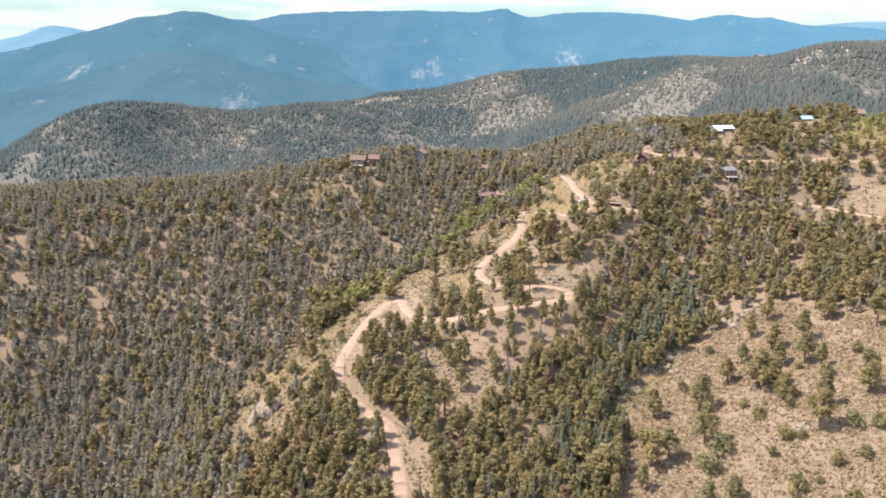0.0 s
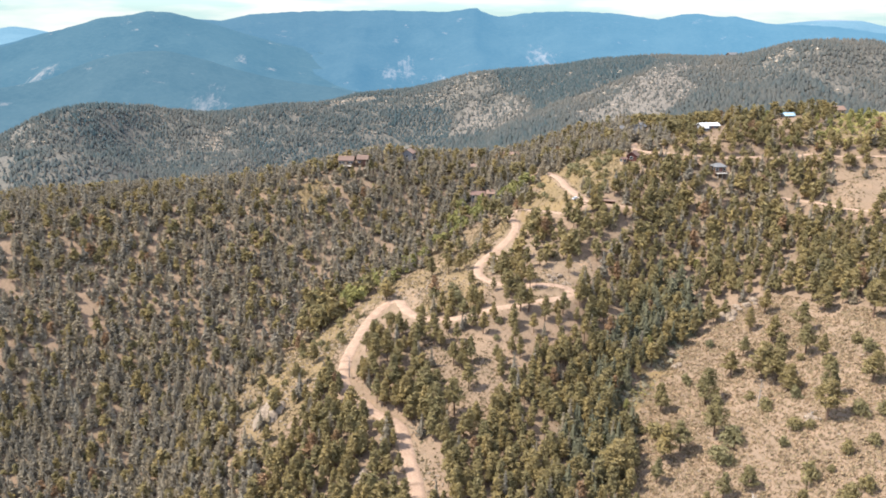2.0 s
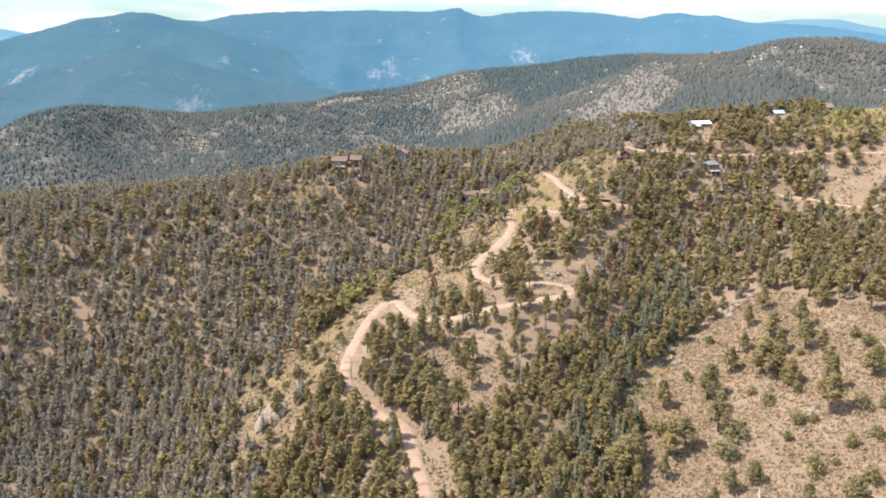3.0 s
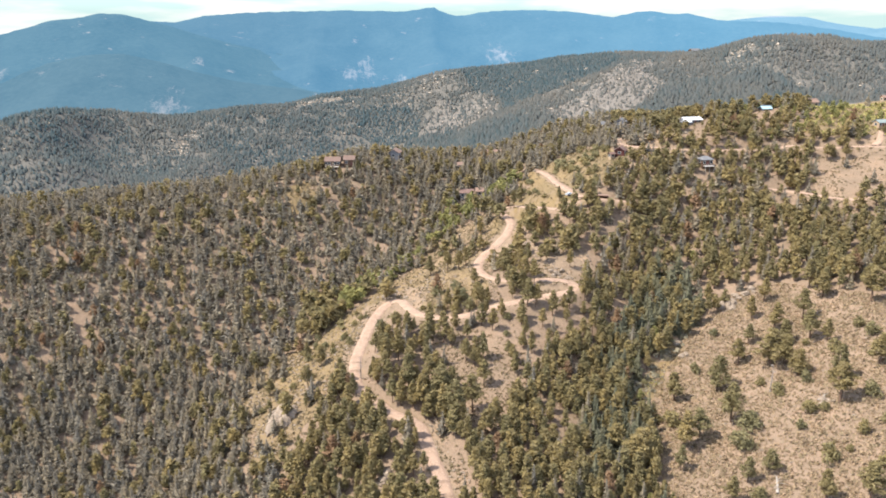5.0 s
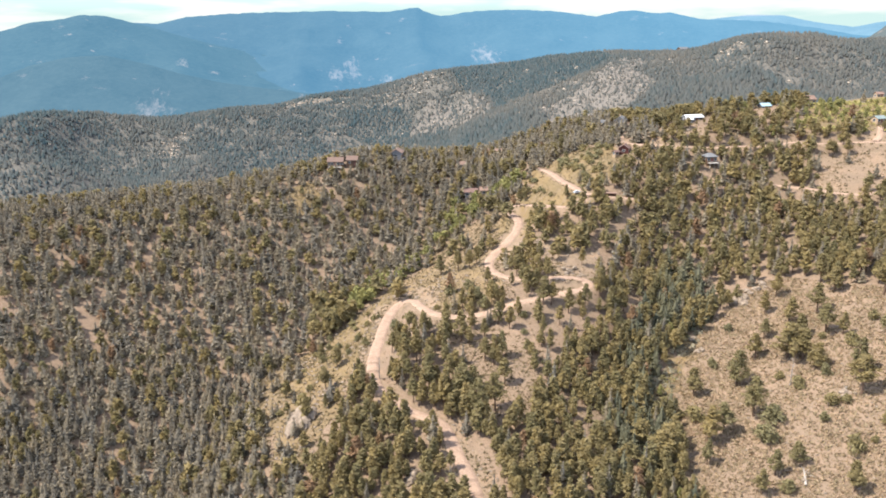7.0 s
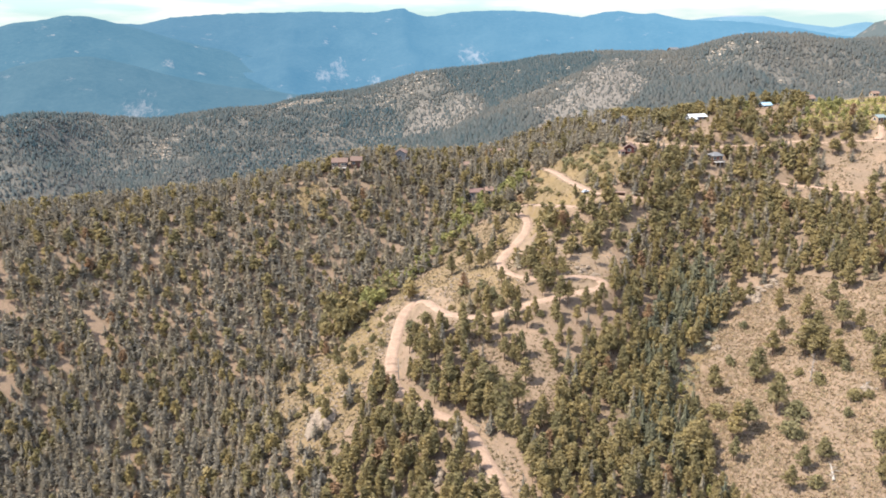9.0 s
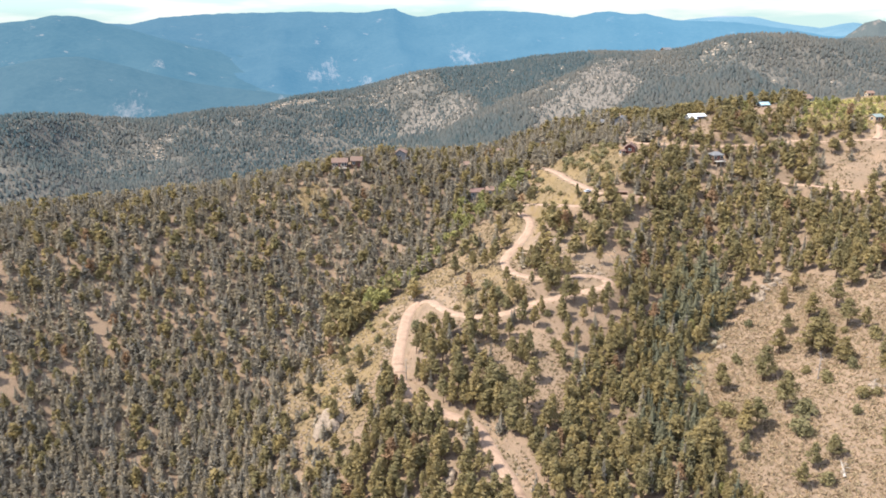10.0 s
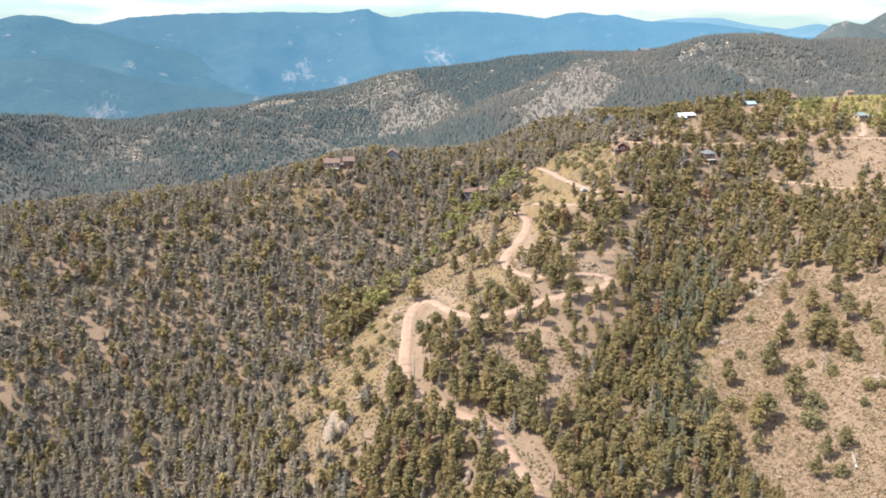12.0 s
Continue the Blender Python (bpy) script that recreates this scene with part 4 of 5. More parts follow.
SPUR_SHRUBS = [(-26.9, 277.9, 5.2), (-20.8, 277.3, 4.4), (-3.1, 291.9, 4.5), (-3.1, 276.6, 4.3), (4.7, 290.7, 4.0), (6.3, 278.6, 5.0), (8.2, 271, 5.1), (2.7, 271.5, 5.0), (12.2, 279.3, 5.4), (-24.3, 271.8, 2.4), (-62.8, 250.1, 4.8), (-42.4, 244.6, 2.7), (-9.2, 284.5, 2.2), (-39.3, 270.9, 2.8)]


def part(name, mesh, parent, label=""):
    ob = new(name, mesh)
    ob.parent = parent
    return tagged(ob, label) if label else ob


def tree_models(kind, thing, label, category, group, count, clumps, spread, limbs, seed):
    """Model trees of unit height, each an Empty with trunk and crown."""
    rng = np.random.default_rng(seed)
    models = []
    for _ in range(count):
        (tv, tf), (cv, cf) = shape(rng, kind, clumps, spread, limbs)
        root = tagged(new(thing), label, category, group)
        part("trunk", mesh_from("trunk", tv, tf, [BARK]), root)
        part("crown", mesh_from("crown", cv, cf, [NEEDLES[kind]]), root)
        models.append([root, False])
    return models


def stand(models, x, y, h, rng, broad=1.0):
    """Puts one tree of a set of models on the ground."""
    z = ground_at([x], [y])[0][0]
    entry = models[int(rng.integers(0, len(models)))]
    spin, girth = rng.uniform(0, 360), h * broad * rng.uniform(0.88, 1.18)
    if not entry[1]:
        entry[1] = True
        ob = entry[0]
        ob.matrix_basis = pose(x, y, z, 0, 0, spin) @ Matrix.Diagonal((girth, girth, h, 1))
        return ob
    ob = copy_thing(entry[0], pose(x, y, z, 0, 0, spin))
    ob.scale = (girth, girth, h)
    return ob


pick = np.random.default_rng(5)
PINES = tree_models("pine", "ponderosa_pine", "olive green ponderosa pine with a bare lower trunk", "pine tree", "pines of the near slopes", 12, 44, 1500, 20, 21)
FIRS = tree_models("fir", "douglas_fir", "dark green conical fir in dense forest", "fir tree", "firs of the near slopes", 8, 40, 800, 5, 22)
SHRUBS = tree_models("shrub", "juniper", "rounded grey-green juniper bush on dry ground", "shrub", "junipers of the open slopes", 7, 16, 420, 0, 23)
LEAFY = tree_models("aspen", "aspen", "small bright green broadleaf tree in a gully", "tree", "broadleaf trees", 4, 22, 620, 6, 24)
SPRUCES = tree_models("spruce", "blue_spruce", "blue-green conical spruce, toned dark for the shaded creek gully", "spruce tree", "spruces of the creek gully", 6, 40, 800, 0, 25)
SETS = (PINES, FIRS, LEAFY, SHRUBS, SPRUCES)
for x, y, h in EAST_PINES:
    stand(PINES, x, y, h, pick, 1.45)
for x, y, h in SPUR_PINES + RIDGE_PINES:
    stand(PINES, x, y, 0.92 * h, pick, 1.3)
for x, y, h in EAST_SHRUBS + SPUR_SHRUBS:
    stand(SHRUBS, x, y, h, pick)
counts = [0, 0, 0, 0, 0]
overflow = []
for x, y, z, h, kind in SINGLE[np.argsort(SINGLE[:, 1])]:
    k = int(kind)
    if y > 150 and counts[k] < (215, 130, 40, 40, 70)[k]:
        counts[k] += 1
        stand(SETS[k], x, y, h, pick)
    else:
        overflow.append((x, y, z, h, kind))
for models in SETS:
    for root, used in models:
        if not used:
            for ob in (*root.children, root):
                bpy.data.objects.remove(ob)
NEAR_WOODS = np.r_[NEAR_WOODS, np.array(overflow).reshape(-1, 5)]
ALL_KINDS = ["pine", "fir", "aspen", "shrub", "spruce"]
gully = NEAR_WOODS[:, 0] > -58
woods("forest_spur", "olive pines and blue-green firs on the spur and in the creek gully", NEAR_WOODS[gully], ALL_KINDS, 40, 400, 12, 37, 1.12)
NEAR_WOODS = NEAR_WOODS[~gully]
woods("forest_slope", "dense dark fir and pine forest on the slope", NEAR_WOODS, ALL_KINDS, 28, 180, 14, 31, 1.34)
woods("forest_east_bank", "open pine wood above the creek", EAST_SIDE, ALL_KINDS, 38, 340, 10, 32, 1.1)
crest = (UPPER[:, 1] > 385) & (UPPER[:, 0] > 0) & (UPPER[:, 0] < 130)
CREST_WOODS, UPPER = UPPER[crest], UPPER[~crest]
CREST_WOODS[:, 3] *= 1.08
woods("forest_crest", "dark fir and pine wood on the crest", CREST_WOODS, ALL_KINDS, 20, 110, 12, 38, 1.35)
east_half = UPPER[:, 0] > 55
woods("forest_west_slope", "dense fir and pine forest on the upper west slope", UPPER[~east_half], ALL_KINDS, 20, 82, 12, 33, 1.32)
woods("forest_upper_ridge", "mixed pine and aspen wood on the ridge", UPPER[east_half], ALL_KINDS, 22, 120, 12, 35, 1.2)


def plant_far():
    """The woods of the hills across the valley."""
    x, y, rng = scatter(-560, 760, 500, 1120, 2.1, 41)
    z, _ = ground_at(x, y)
    chance = 0.97 - 0.9 * np.clip(ripple(x + 0.4 * y, y * 0.35, 20, 42) * 0.7 + ripple(x, y, 70, 43) * 0.6 - 0.25, 0, 1)
    chance = chance * np.clip(0.85 + 0.5 * ripple(x, y, 8, 44), 0.2, 1)
    chance = np.where(folds(x, y) > 0.55, chance * 0.6, chance)
    chance = np.where(inside(TEAL_HOLLOW, x, y) | inside(TEAL_FACE, x, y), 0.98, chance)
    for cx, cy, reach in FAR_PATCHES:
        chance = np.where(np.hypot(x - cx, y - cy) < 0.75 * reach, 0.3, chance)
    chance = np.where(inside(CREST_LEDGES, x, y), 0.5, np.where(inside(LEDGE_BAND, x, y), 0.12, chance))
    chance = np.where(inside(GREY_GULLY, x, y), 0.4, chance)
    chance = np.where(inside(GREY_SLOPE, x + 16 * ripple(x, y, 40, 25), y + 16 * ripple(x, y, 40, 26)), 0.40, chance)
    dense = inside(FAR_BAND, x, y) | inside(FAR_SHOULDER, x, y)
    chance = np.where(dense, 0.96, chance)
    inview = np.abs(np.degrees(np.arctan2(x + 37, y)) - 4) < 42
    keep = (rng.uniform(0, 1, x.size) < chance) & inview
    x, y, z, dense = x[keep], y[keep], z[keep], dense[keep]
    h = np.where(dense, 1.5, 1) * (1.4 + 3.8 * rng.uniform(0, 1, x.size) ** 2.0) * np.where(inside(GREY_SLOPE, x, y) & (rng.uniform(0, 1, x.size) < 0.8), 0.75, 1)
    return np.c_[x, y, z, h, np.zeros(x.size)]


def far_trees(name, label, spots, seed):
    """Far off each tree is one small ragged cone."""
    rng = np.random.default_rng(seed)
    n = len(spots)
    h = spots[:, 3]
    spin = rng.uniform(0, 2 * np.pi, n)[:, None] + np.arange(3) * 2.094
    wide = h[:, None] * rng.uniform(0.34, 0.58, (n, 3))
    v = np.empty((n, 4, 3))
    v[:, :3, 0], v[:, :3, 1] = spots[:, :1] + np.cos(spin) * wide, spots[:, 1:2] + np.sin(spin) * wide
    v[:, :3, 2] = spots[:, 2:3] + h[:, None] * rng.uniform(-0.1, 0.25, (n, 3))
    v[:, 3] = spots[:, :3] + np.c_[rng.normal(0, 0.08, (n, 2)) * h[:, None], h]
    f = (np.array([(0, 1, 3), (1, 2, 3), (2, 0, 3)])[None] + 4 * np.arange(n)[:, None, None]).reshape(-1, 3)
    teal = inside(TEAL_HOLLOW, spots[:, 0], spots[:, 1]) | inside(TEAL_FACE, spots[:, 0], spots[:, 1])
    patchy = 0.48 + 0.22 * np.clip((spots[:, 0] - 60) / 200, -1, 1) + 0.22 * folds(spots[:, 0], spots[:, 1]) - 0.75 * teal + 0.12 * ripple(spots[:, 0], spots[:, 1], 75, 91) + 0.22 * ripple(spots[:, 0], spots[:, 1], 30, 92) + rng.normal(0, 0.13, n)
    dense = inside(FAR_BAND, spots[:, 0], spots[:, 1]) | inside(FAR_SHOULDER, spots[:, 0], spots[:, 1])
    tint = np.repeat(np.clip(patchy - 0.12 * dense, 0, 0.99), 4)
    me = mesh_from(name, v.reshape(-1, 3), f, [HAZED_FAR_NEEDLES], tint=tint, smooth=True)
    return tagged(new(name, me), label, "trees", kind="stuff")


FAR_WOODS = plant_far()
far_trees("forest_far_hills", "grey-green forest on the far hills, haze in its colour", FAR_WOODS, 34)


def scrub(name, label, low_x, high_x, low_y, high_y, gap, outlines, seed, size, paint=None, blades=7, even=0.5):
    """Low dry scrub and bunch grass in ragged mounds."""
    x, y, rng = scatter(low_x, high_x, low_y, high_y, gap, seed)
    z, away = ground_at(x, y)
    ok = np.zeros(x.size, bool)
    for o in outlines:
        ok |= inside(o, x, y)
    ok &= (away > 0.5) & (rng.uniform(0, 1, x.size) < even + 0.5 * ripple(x, y, 6, 51))
    x, y, z = x[ok], y[ok], z[ok]
    n = len(x)
    s = size * (0.4 + 1.0 * rng.uniform(0, 1, n) ** 2.2)
    way = rng.normal(0, 1, (n, blades, 3))
    way[..., 2] = np.abs(way[..., 2]) + 0.15
    way /= np.linalg.norm(way, axis=2)[..., None]
    at = np.stack([x, y, z - 0.05 * s], -1)[:, None] + way * (0.5 * s)[:, None, None] * np.array((1.0, 1.0, 0.75)) * rng.uniform(0.6, 1.1, (n, blades, 1))
    v, f = sprays(rng, at.reshape(-1, 3), way.reshape(-1, 3), np.repeat(0.36 * s, blades), 0.6, 0.8)
    me = mesh_from(name, v, f, [paint or SCRUB_LEAVES], tint=np.repeat(rng.uniform(0, 1, n), 3 * blades))
    return tagged(new(name, me), label, "scrub", kind="stuff")


scrub("scrub_east_spur", "low dry grey-brown scrub and bunch grass", 40, 160, 145, 275, 0.72, (EAST_SPUR,), 61, 1.18, None, 7, 0.85)
scrub("scrub_spur", "low dry scrub on the grassy spur", -85, 110, 180, 425, 1.0, (ROCK_CLEARING, OPEN_FLANK, OPEN_BANK, GRASSY_FLANK, SPUR_TOP, BARE_BOWL, LOWER_BOWL, ROAD_CUT, HAIRPIN_CUT, SLOPE_GAP), 62, 1.0, SAGE_LEAVES, 7, 0.75)
scrub("scrub_forest_floor", "dry grass clumps and low brush between the pines", -120, 70, 140, 300, 1.5, ([(-120, 140), (70, 140), (70, 300), (-120, 300)],), 63, 0.8)
scrub("rim_grass", "bright yellow-green grass along the gully rim", 40, 98, 190, 262, 0.8, (RIM_GRASS,), 65, 0.8, YELLOW_LEAVES, 7, 0.8)
scrub("gully_brush", "grey-green willow brush along the gully rim", 40, 98, 190, 262, 1.5, (GREEN_RIM, RIM_STRIP), 66, 2.3, WILLOW_LEAVES, 10, 0.6)
scrub("meadow_brush", "bright yellow-green aspen brush on the high meadow", 195, 315, 345, 435, 1.7, (YELLOW_MEADOW,), 67, 2.0, YELLOW_LEAVES)
scrub("scrub_knoll", "golden bunch grass and low brush on the knoll", 28, 104, 324, 426, 1.25, (GRASS_KNOLL, BEND_MEADOW), 68, 1.0, SAGE_LEAVES)
scrub("scrub_clearing", "dry tufts on the bare clearing", 170, 262, 296, 352, 1.3, (TAN_CLEARING,), 66, 0.9)
scrub("scrub_upper_ridge", "dry grass clumps and brush on the ridge", 85, 262, 285, 440, 1.7, ([(85, 285), (262, 285), (262, 440), (85, 440)],), 64, 1.4, SAGE_LEAVES, 6, 0.6)

# ---- rocks and dead trees ----


def boulder_mesh(seed, flat=0.7, paint=None):
    """A weathered block: a ball of facets pushed in and out by noise."""
    bm = bmesh.new()
    bmesh.ops.create_icosphere(bm, subdivisions=3, radius=1.0)
    for v in bm.verts:
        p = v.co.copy()
        n1 = noise.noise(p * 1.3 + Vector((seed * 3.7, 0, 0)))
        n2 = noise.noise(p * 3.4 + Vector((0, seed * 1.9, 0)))
        cell = noise.cell(p * 2.2 + Vector((seed, seed, 0)))
        v.co = p * (1 + 0.34 * n1 + 0.14 * n2 + 0.10 * cell)
        v.co.z *= flat
    me = bpy.data.meshes.new("rock")
    bm.to_mesh(me)
    bm.free()
    me.materials.append(paint or ROCK)
    return me


BOULDERS = [boulder_mesh(k + 1, 0.6 + 0.1 * (k % 3)) for k in range(6)]


def outcrop(x, y, size, label, pieces, seed, tall=0.6):
    """A rock outcrop: several blocks that lean on one another."""
    rng = np.random.default_rng(seed)
    z = ground_at([x], [y])[0][0]
    root = tagged(new("rock_outcrop"), label, "rock outcrop", "rock outcrops")
    root.location = (x, y, z)
    for k in range(2 * pieces):
        s = size * rng.uniform(0.15, 0.36) * (1 if k else 1.15)
        dx, dy = rng.normal(0, size * 0.26), rng.normal(0, size * 0.20)
        dz = ground_at([x + dx], [y + dy])[0][0] - z
        ob = part("rock", BOULDERS[int(rng.integers(0, 6))], root)
        ob.matrix_basis = pose(dx, dy, dz + s * 0.12, rng.uniform(-20, 20), rng.uniform(-20, 20), rng.uniform(0, 360)) @ Matrix.Diagonal((s, s * rng.uniform(0.6, 1.0), s * tall * rng.uniform(0.8, 1.4), 1))


for n_rock, (x, y, size, count) in enumerate([(-62.8, 240.5, 11.5, 7), (110.4, 261.7, 6.5, 5), (83.3, 247, 3.4, 3), (82.7, 240.5, 3.6, 3), (102.3, 186.4, 3.6, 3), (76.8, 164.6, 2.6, 2), (118.6, 264.5, 5, 4),
                                              (114.7, 263.7, 4.2, 3), (-54.4, 250, 3.4, 3), (-21.1, 316, 5.0, 4), (-14.8, 308.5, 3.6, 3), (-61.3, 226.8, 3.6, 3), (-28.8, 197.2, 5.4, 4), (186.4, 290.1, 6.5, 4),
                                              (126, 392, 6, 5), (134, 388, 5, 4), (140, 383, 4.4, 3), (46, 284, 4.5, 4), (50, 281, 3.6, 3)]):
    outcrop(x, y, size, "pale weathered granite outcrop on dry ground", count, 70 + n_rock, 1.0 if size > 6 else 0.7)


def snag(x, y, h, seed):
    """A dead standing tree: a bare trunk with broken limbs."""
    rng = np.random.default_rng(seed)
    root = tagged(new("dead_tree"), "bare grey dead tree standing on the slope", "dead tree")
    root.location = (x, y, ground_at([x], [y])[0][0])
    part("trunk", mesh_from("trunk", *gather([stick((0, 0, -0.5), (0.1, 0, h * 0.5), 0.24, 0.15, 6), stick((0.1, 0, h * 0.5), (0.25, 0.1, h), 0.15, 0.02, 6)]), [DEAD_WOOD]), root)
    for k in range(16):
        z = h * rng.uniform(0.25, 0.92)
        a, r = rng.uniform(0, 6.3), (h - z) * 0.22 + 0.8
        b = (math.cos(a) * r, math.sin(a) * r, z + rng.uniform(-0.3, 0.9))
        part("limb", mesh_from("limb", *stick((0.1, 0, z), b, 0.07, 0.015, 4), [DEAD_WOOD]), root)


snag(94.4, 201.7, 10.0, 3)
snag(-35.0, 246.5, 9.0, 4)
snag(36.5, 299.5, 9.0, 5)


def fallen_log(x, y, length, turn, seed):
    """A bleached dead trunk lying on the slope, with stubs of limbs."""
    rng = np.random.default_rng(seed)
    ends = [(x + s * length / 2 * math.cos(radians(turn)), y + s * length / 2 * math.sin(radians(turn))) for s in (-1, 1)]
    low, high = (np.array((ex, ey, ground_at([ex], [ey])[0][0] + 0.3)) for ex, ey in ends)
    root = tagged(new("fallen_tree"), "bleached pale dead trunk lying among scrub", "dead tree")
    root.location = low
    part("trunk", mesh_from("trunk", *stick((0, 0, 0), high - low, 0.42, 0.14, 7), [BLEACHED_WOOD]), root)
    for k in range(7):
        at = (high - low) * rng.uniform(0.3, 0.95)
        tip = at + np.array((rng.normal(0, 0.9), rng.normal(0, 0.9), rng.uniform(0.3, 1.3)))
        part("limb", mesh_from("limb", *stick(at, tip, 0.10, 0.03, 4), [BLEACHED_WOOD]), root)


BLEACHED_WOOD = mottled("bleached_wood", (0.33, 0.29, 0.25), (0.26, 0.23, 0.20), 0.6)
fallen_log(77.1, 165.2, 5.5, 65, 6)
fallen_log(102.8, 188.2, 3.4, 20, 7)


def stones(name, label, outlines, gap, low, high, seed, paint=None):
    """Loose stones and small ledges lying on the ground."""
    xs = [p[0] for o in outlines for p in o]
    ys = [p[1] for o in outlines for p in o]
    x, y, rng = scatter(min(xs), max(xs), min(ys), max(ys), gap, seed)
    ok = np.zeros(x.size, bool)
    for o in outlines:
        ok |= inside(o, x, y)
    z, away = ground_at(x, y)
    ok &= (away > 0.4) & (rng.uniform(0, 1, x.size) < 0.5 + 0.5 * ripple(x, y, gap * 6, 55))
    x, y, z = x[ok], y[ok], z[ok]
    n = len(x)
    s = rng.uniform(low, high, n) * rng.uniform(0.5, 1, n)
    v = OCTA[None] * rng.uniform(0.6, 1.3, (n, 6, 1)) + rng.normal(0, 0.12, (n, 6, 3))
    v = v * s[:, None, None] * np.array((1.2, 1.0, 0.7)) + np.stack([x, y, z + 0.1 * s], -1)[:, None]
    f = OCTA_FACES[None] + 6 * np.arange(n)[:, None, None]
    return tagged(new(name, mesh_from(name, v.reshape(-1, 3), f.reshape(-1, 3), [paint or ROCK])), label, "stones", kind="stuff")


LEDGE = mottled("pale_granite_ledge", (0.340, 0.285, 0.225), (0.250, 0.212, 0.172), 6.0, 0.95, 0.1)
stones("stones_spur", "loose pale stones on bare dirt", (KNOLL_ROCKS, HAIRPIN_CUT, SPUR_TOP, BEND_DIRT, GRASSY_FLANK, LOOP_CUT, OPEN_FLANK, ROAD_CUT), 1.8, 0.3, 1.0, 81)
stones("stones_east_spur", "pale stones among dry scrub", (EAST_SPUR,), 3.6, 0.2, 0.75, 82)
stones("ledges_far_hills", "pale granite ledges on the wooded far hills", (LEDGE_BAND, CREST_LEDGES, *([(x - r, y - r), (x + r, y - r), (x + r, y + r), (x - r, y + r)] for x, y, r in FAR_PATCHES)), 4.5, 0.8, 2.8, 83, LEDGE)
stones("ledges_scattered", "scattered pale boulders on the wooded far hills", ([(-420, 700), (-380, 900), (-240, 930), (-60, 1060), (250, 1010), (450, 760), (440, 640), (250, 640), (100, 760), (-200, 780)],), 13, 0.8, 2.8, 84, LEDGE)

# ---- houses ----
GLASS, glass_nodes, glass_links, glass_surface = material("window_glass", 0.08, 0.6)
glass_surface.inputs["Base Color"].default_value = (0.03, 0.04, 0.05, 1)
WALL_RED = mottled("barn_red_boards", (0.098, 0.036, 0.030), (0.076, 0.029, 0.026), 1.2)
WALL_BROWN = mottled("brown_boards", (0.122, 0.072, 0.047), (0.086, 0.054, 0.036), 1.2)
WALL_TAN = mottled("tan_stucco", (0.360, 0.259, 0.166), (0.302, 0.216, 0.144), 1.5)
WALL_GREY = mottled("grey_boards", (0.158, 0.158, 0.166), (0.115, 0.115, 0.122), 1.2)
WALL_WHITE = mottled("white_boards", (0.518, 0.504, 0.475), (0.446, 0.432, 0.410), 1.2)
ROOF_WHITE = mottled("white_metal_roof", (0.590, 0.598, 0.605), (0.533, 0.540, 0.547), 3.0, 0.35, 0.4)
ROOF_PINK = mottled("faded_pink_shingles", (0.160, 0.100, 0.084), (0.124, 0.078, 0.066), 0.8)
ROOF_RED = mottled("dark_red_shingles", (0.173, 0.072, 0.065), (0.130, 0.058, 0.054), 0.8)
ROOF_GREY = mottled("grey_shingles", (0.165, 0.165, 0.168), (0.128, 0.128, 0.132), 0.8, 0.95, 0.1)
ROOF_BLUE = mottled("pale_blue_metal_roof", (0.302, 0.432, 0.504), (0.259, 0.382, 0.461), 2.0, 0.4, 0.4)
ROOF_GREEN = mottled("grey_green_metal_roof", (0.205, 0.240, 0.228), (0.170, 0.205, 0.196), 2.0, 0.85, 0.15)
ROOF_TAN = mottled("salmon_shingles", (0.215, 0.140, 0.106), (0.172, 0.112, 0.086), 0.8)
ROOF_BROWN = mottled("dusty_brown_shingles", (0.158, 0.104, 0.084), (0.122, 0.082, 0.066), 0.8)
PLANKS = mottled("pale_deck_planks", (0.470, 0.430, 0.385), (0.390, 0.350, 0.310), 0.6)


def boxes(*blocks, bevel=0.0):
    """One bmesh of several blocks, each given by its middle and size."""
    bm = bmesh.new()
    for cx, cy, cz, sx, sy, sz in blocks:
        bmesh.ops.create_cube(bm, size=1, matrix=Matrix.Translation((cx, cy, cz)) @ Matrix.Diagonal((sx, sy, sz, 1)))
    if bevel:
        bmesh.ops.bevel(bm, geom=bm.edges[:], offset=bevel, segments=1, affect="EDGES")
    return bm


def piece(name, bm, paint, parent, label=""):
    me = bpy.data.meshes.new(name)
    bmesh.ops.recalc_face_normals(bm, faces=bm.faces)
    bm.to_mesh(me)
    bm.free()
    me.materials.append(paint)
    return part(name, me, parent, label)


def gable_roof(length, width, base, rise, over=0.5, thick=0.18, hip=0.0):
    """A pitched roof with eaves and thickness, ridge along x; hip pulls the ridge's ends in."""
    bm = bmesh.new()
    lx, wy = length / 2 + over, width / 2 + over
    drop = base - rise * over / (width / 2)
    rows = []
    for dz in (0, thick):
        ridge = lx - hip
        rows.append([bm.verts.new(p) for p in ((-lx, -wy, drop + dz), (lx, -wy, drop + dz), (ridge, 0, base + rise + dz), (-ridge, 0, base + rise + dz), (-lx, wy, drop + dz), (lx, wy, drop + dz))])
    for r, flip in ((rows[0], True), (rows[1], False)):
        faces = [(0, 1, 2, 3), (3, 2, 5, 4)] + ([(1, 5, 2), (0, 3, 4)] if hip else [])
        for f in faces:
            c = [r[i] for i in f]
            bm.faces.new(c[::-1] if flip else c)
    loop = (0, 1, 5, 4) if hip else (0, 1, 2, 5, 4, 3)
    for i, j in zip(loop, loop[1:] + loop[:1]):
        bm.faces.new((rows[0][i], rows[0][j], rows[1][j], rows[1][i]))
    return bm


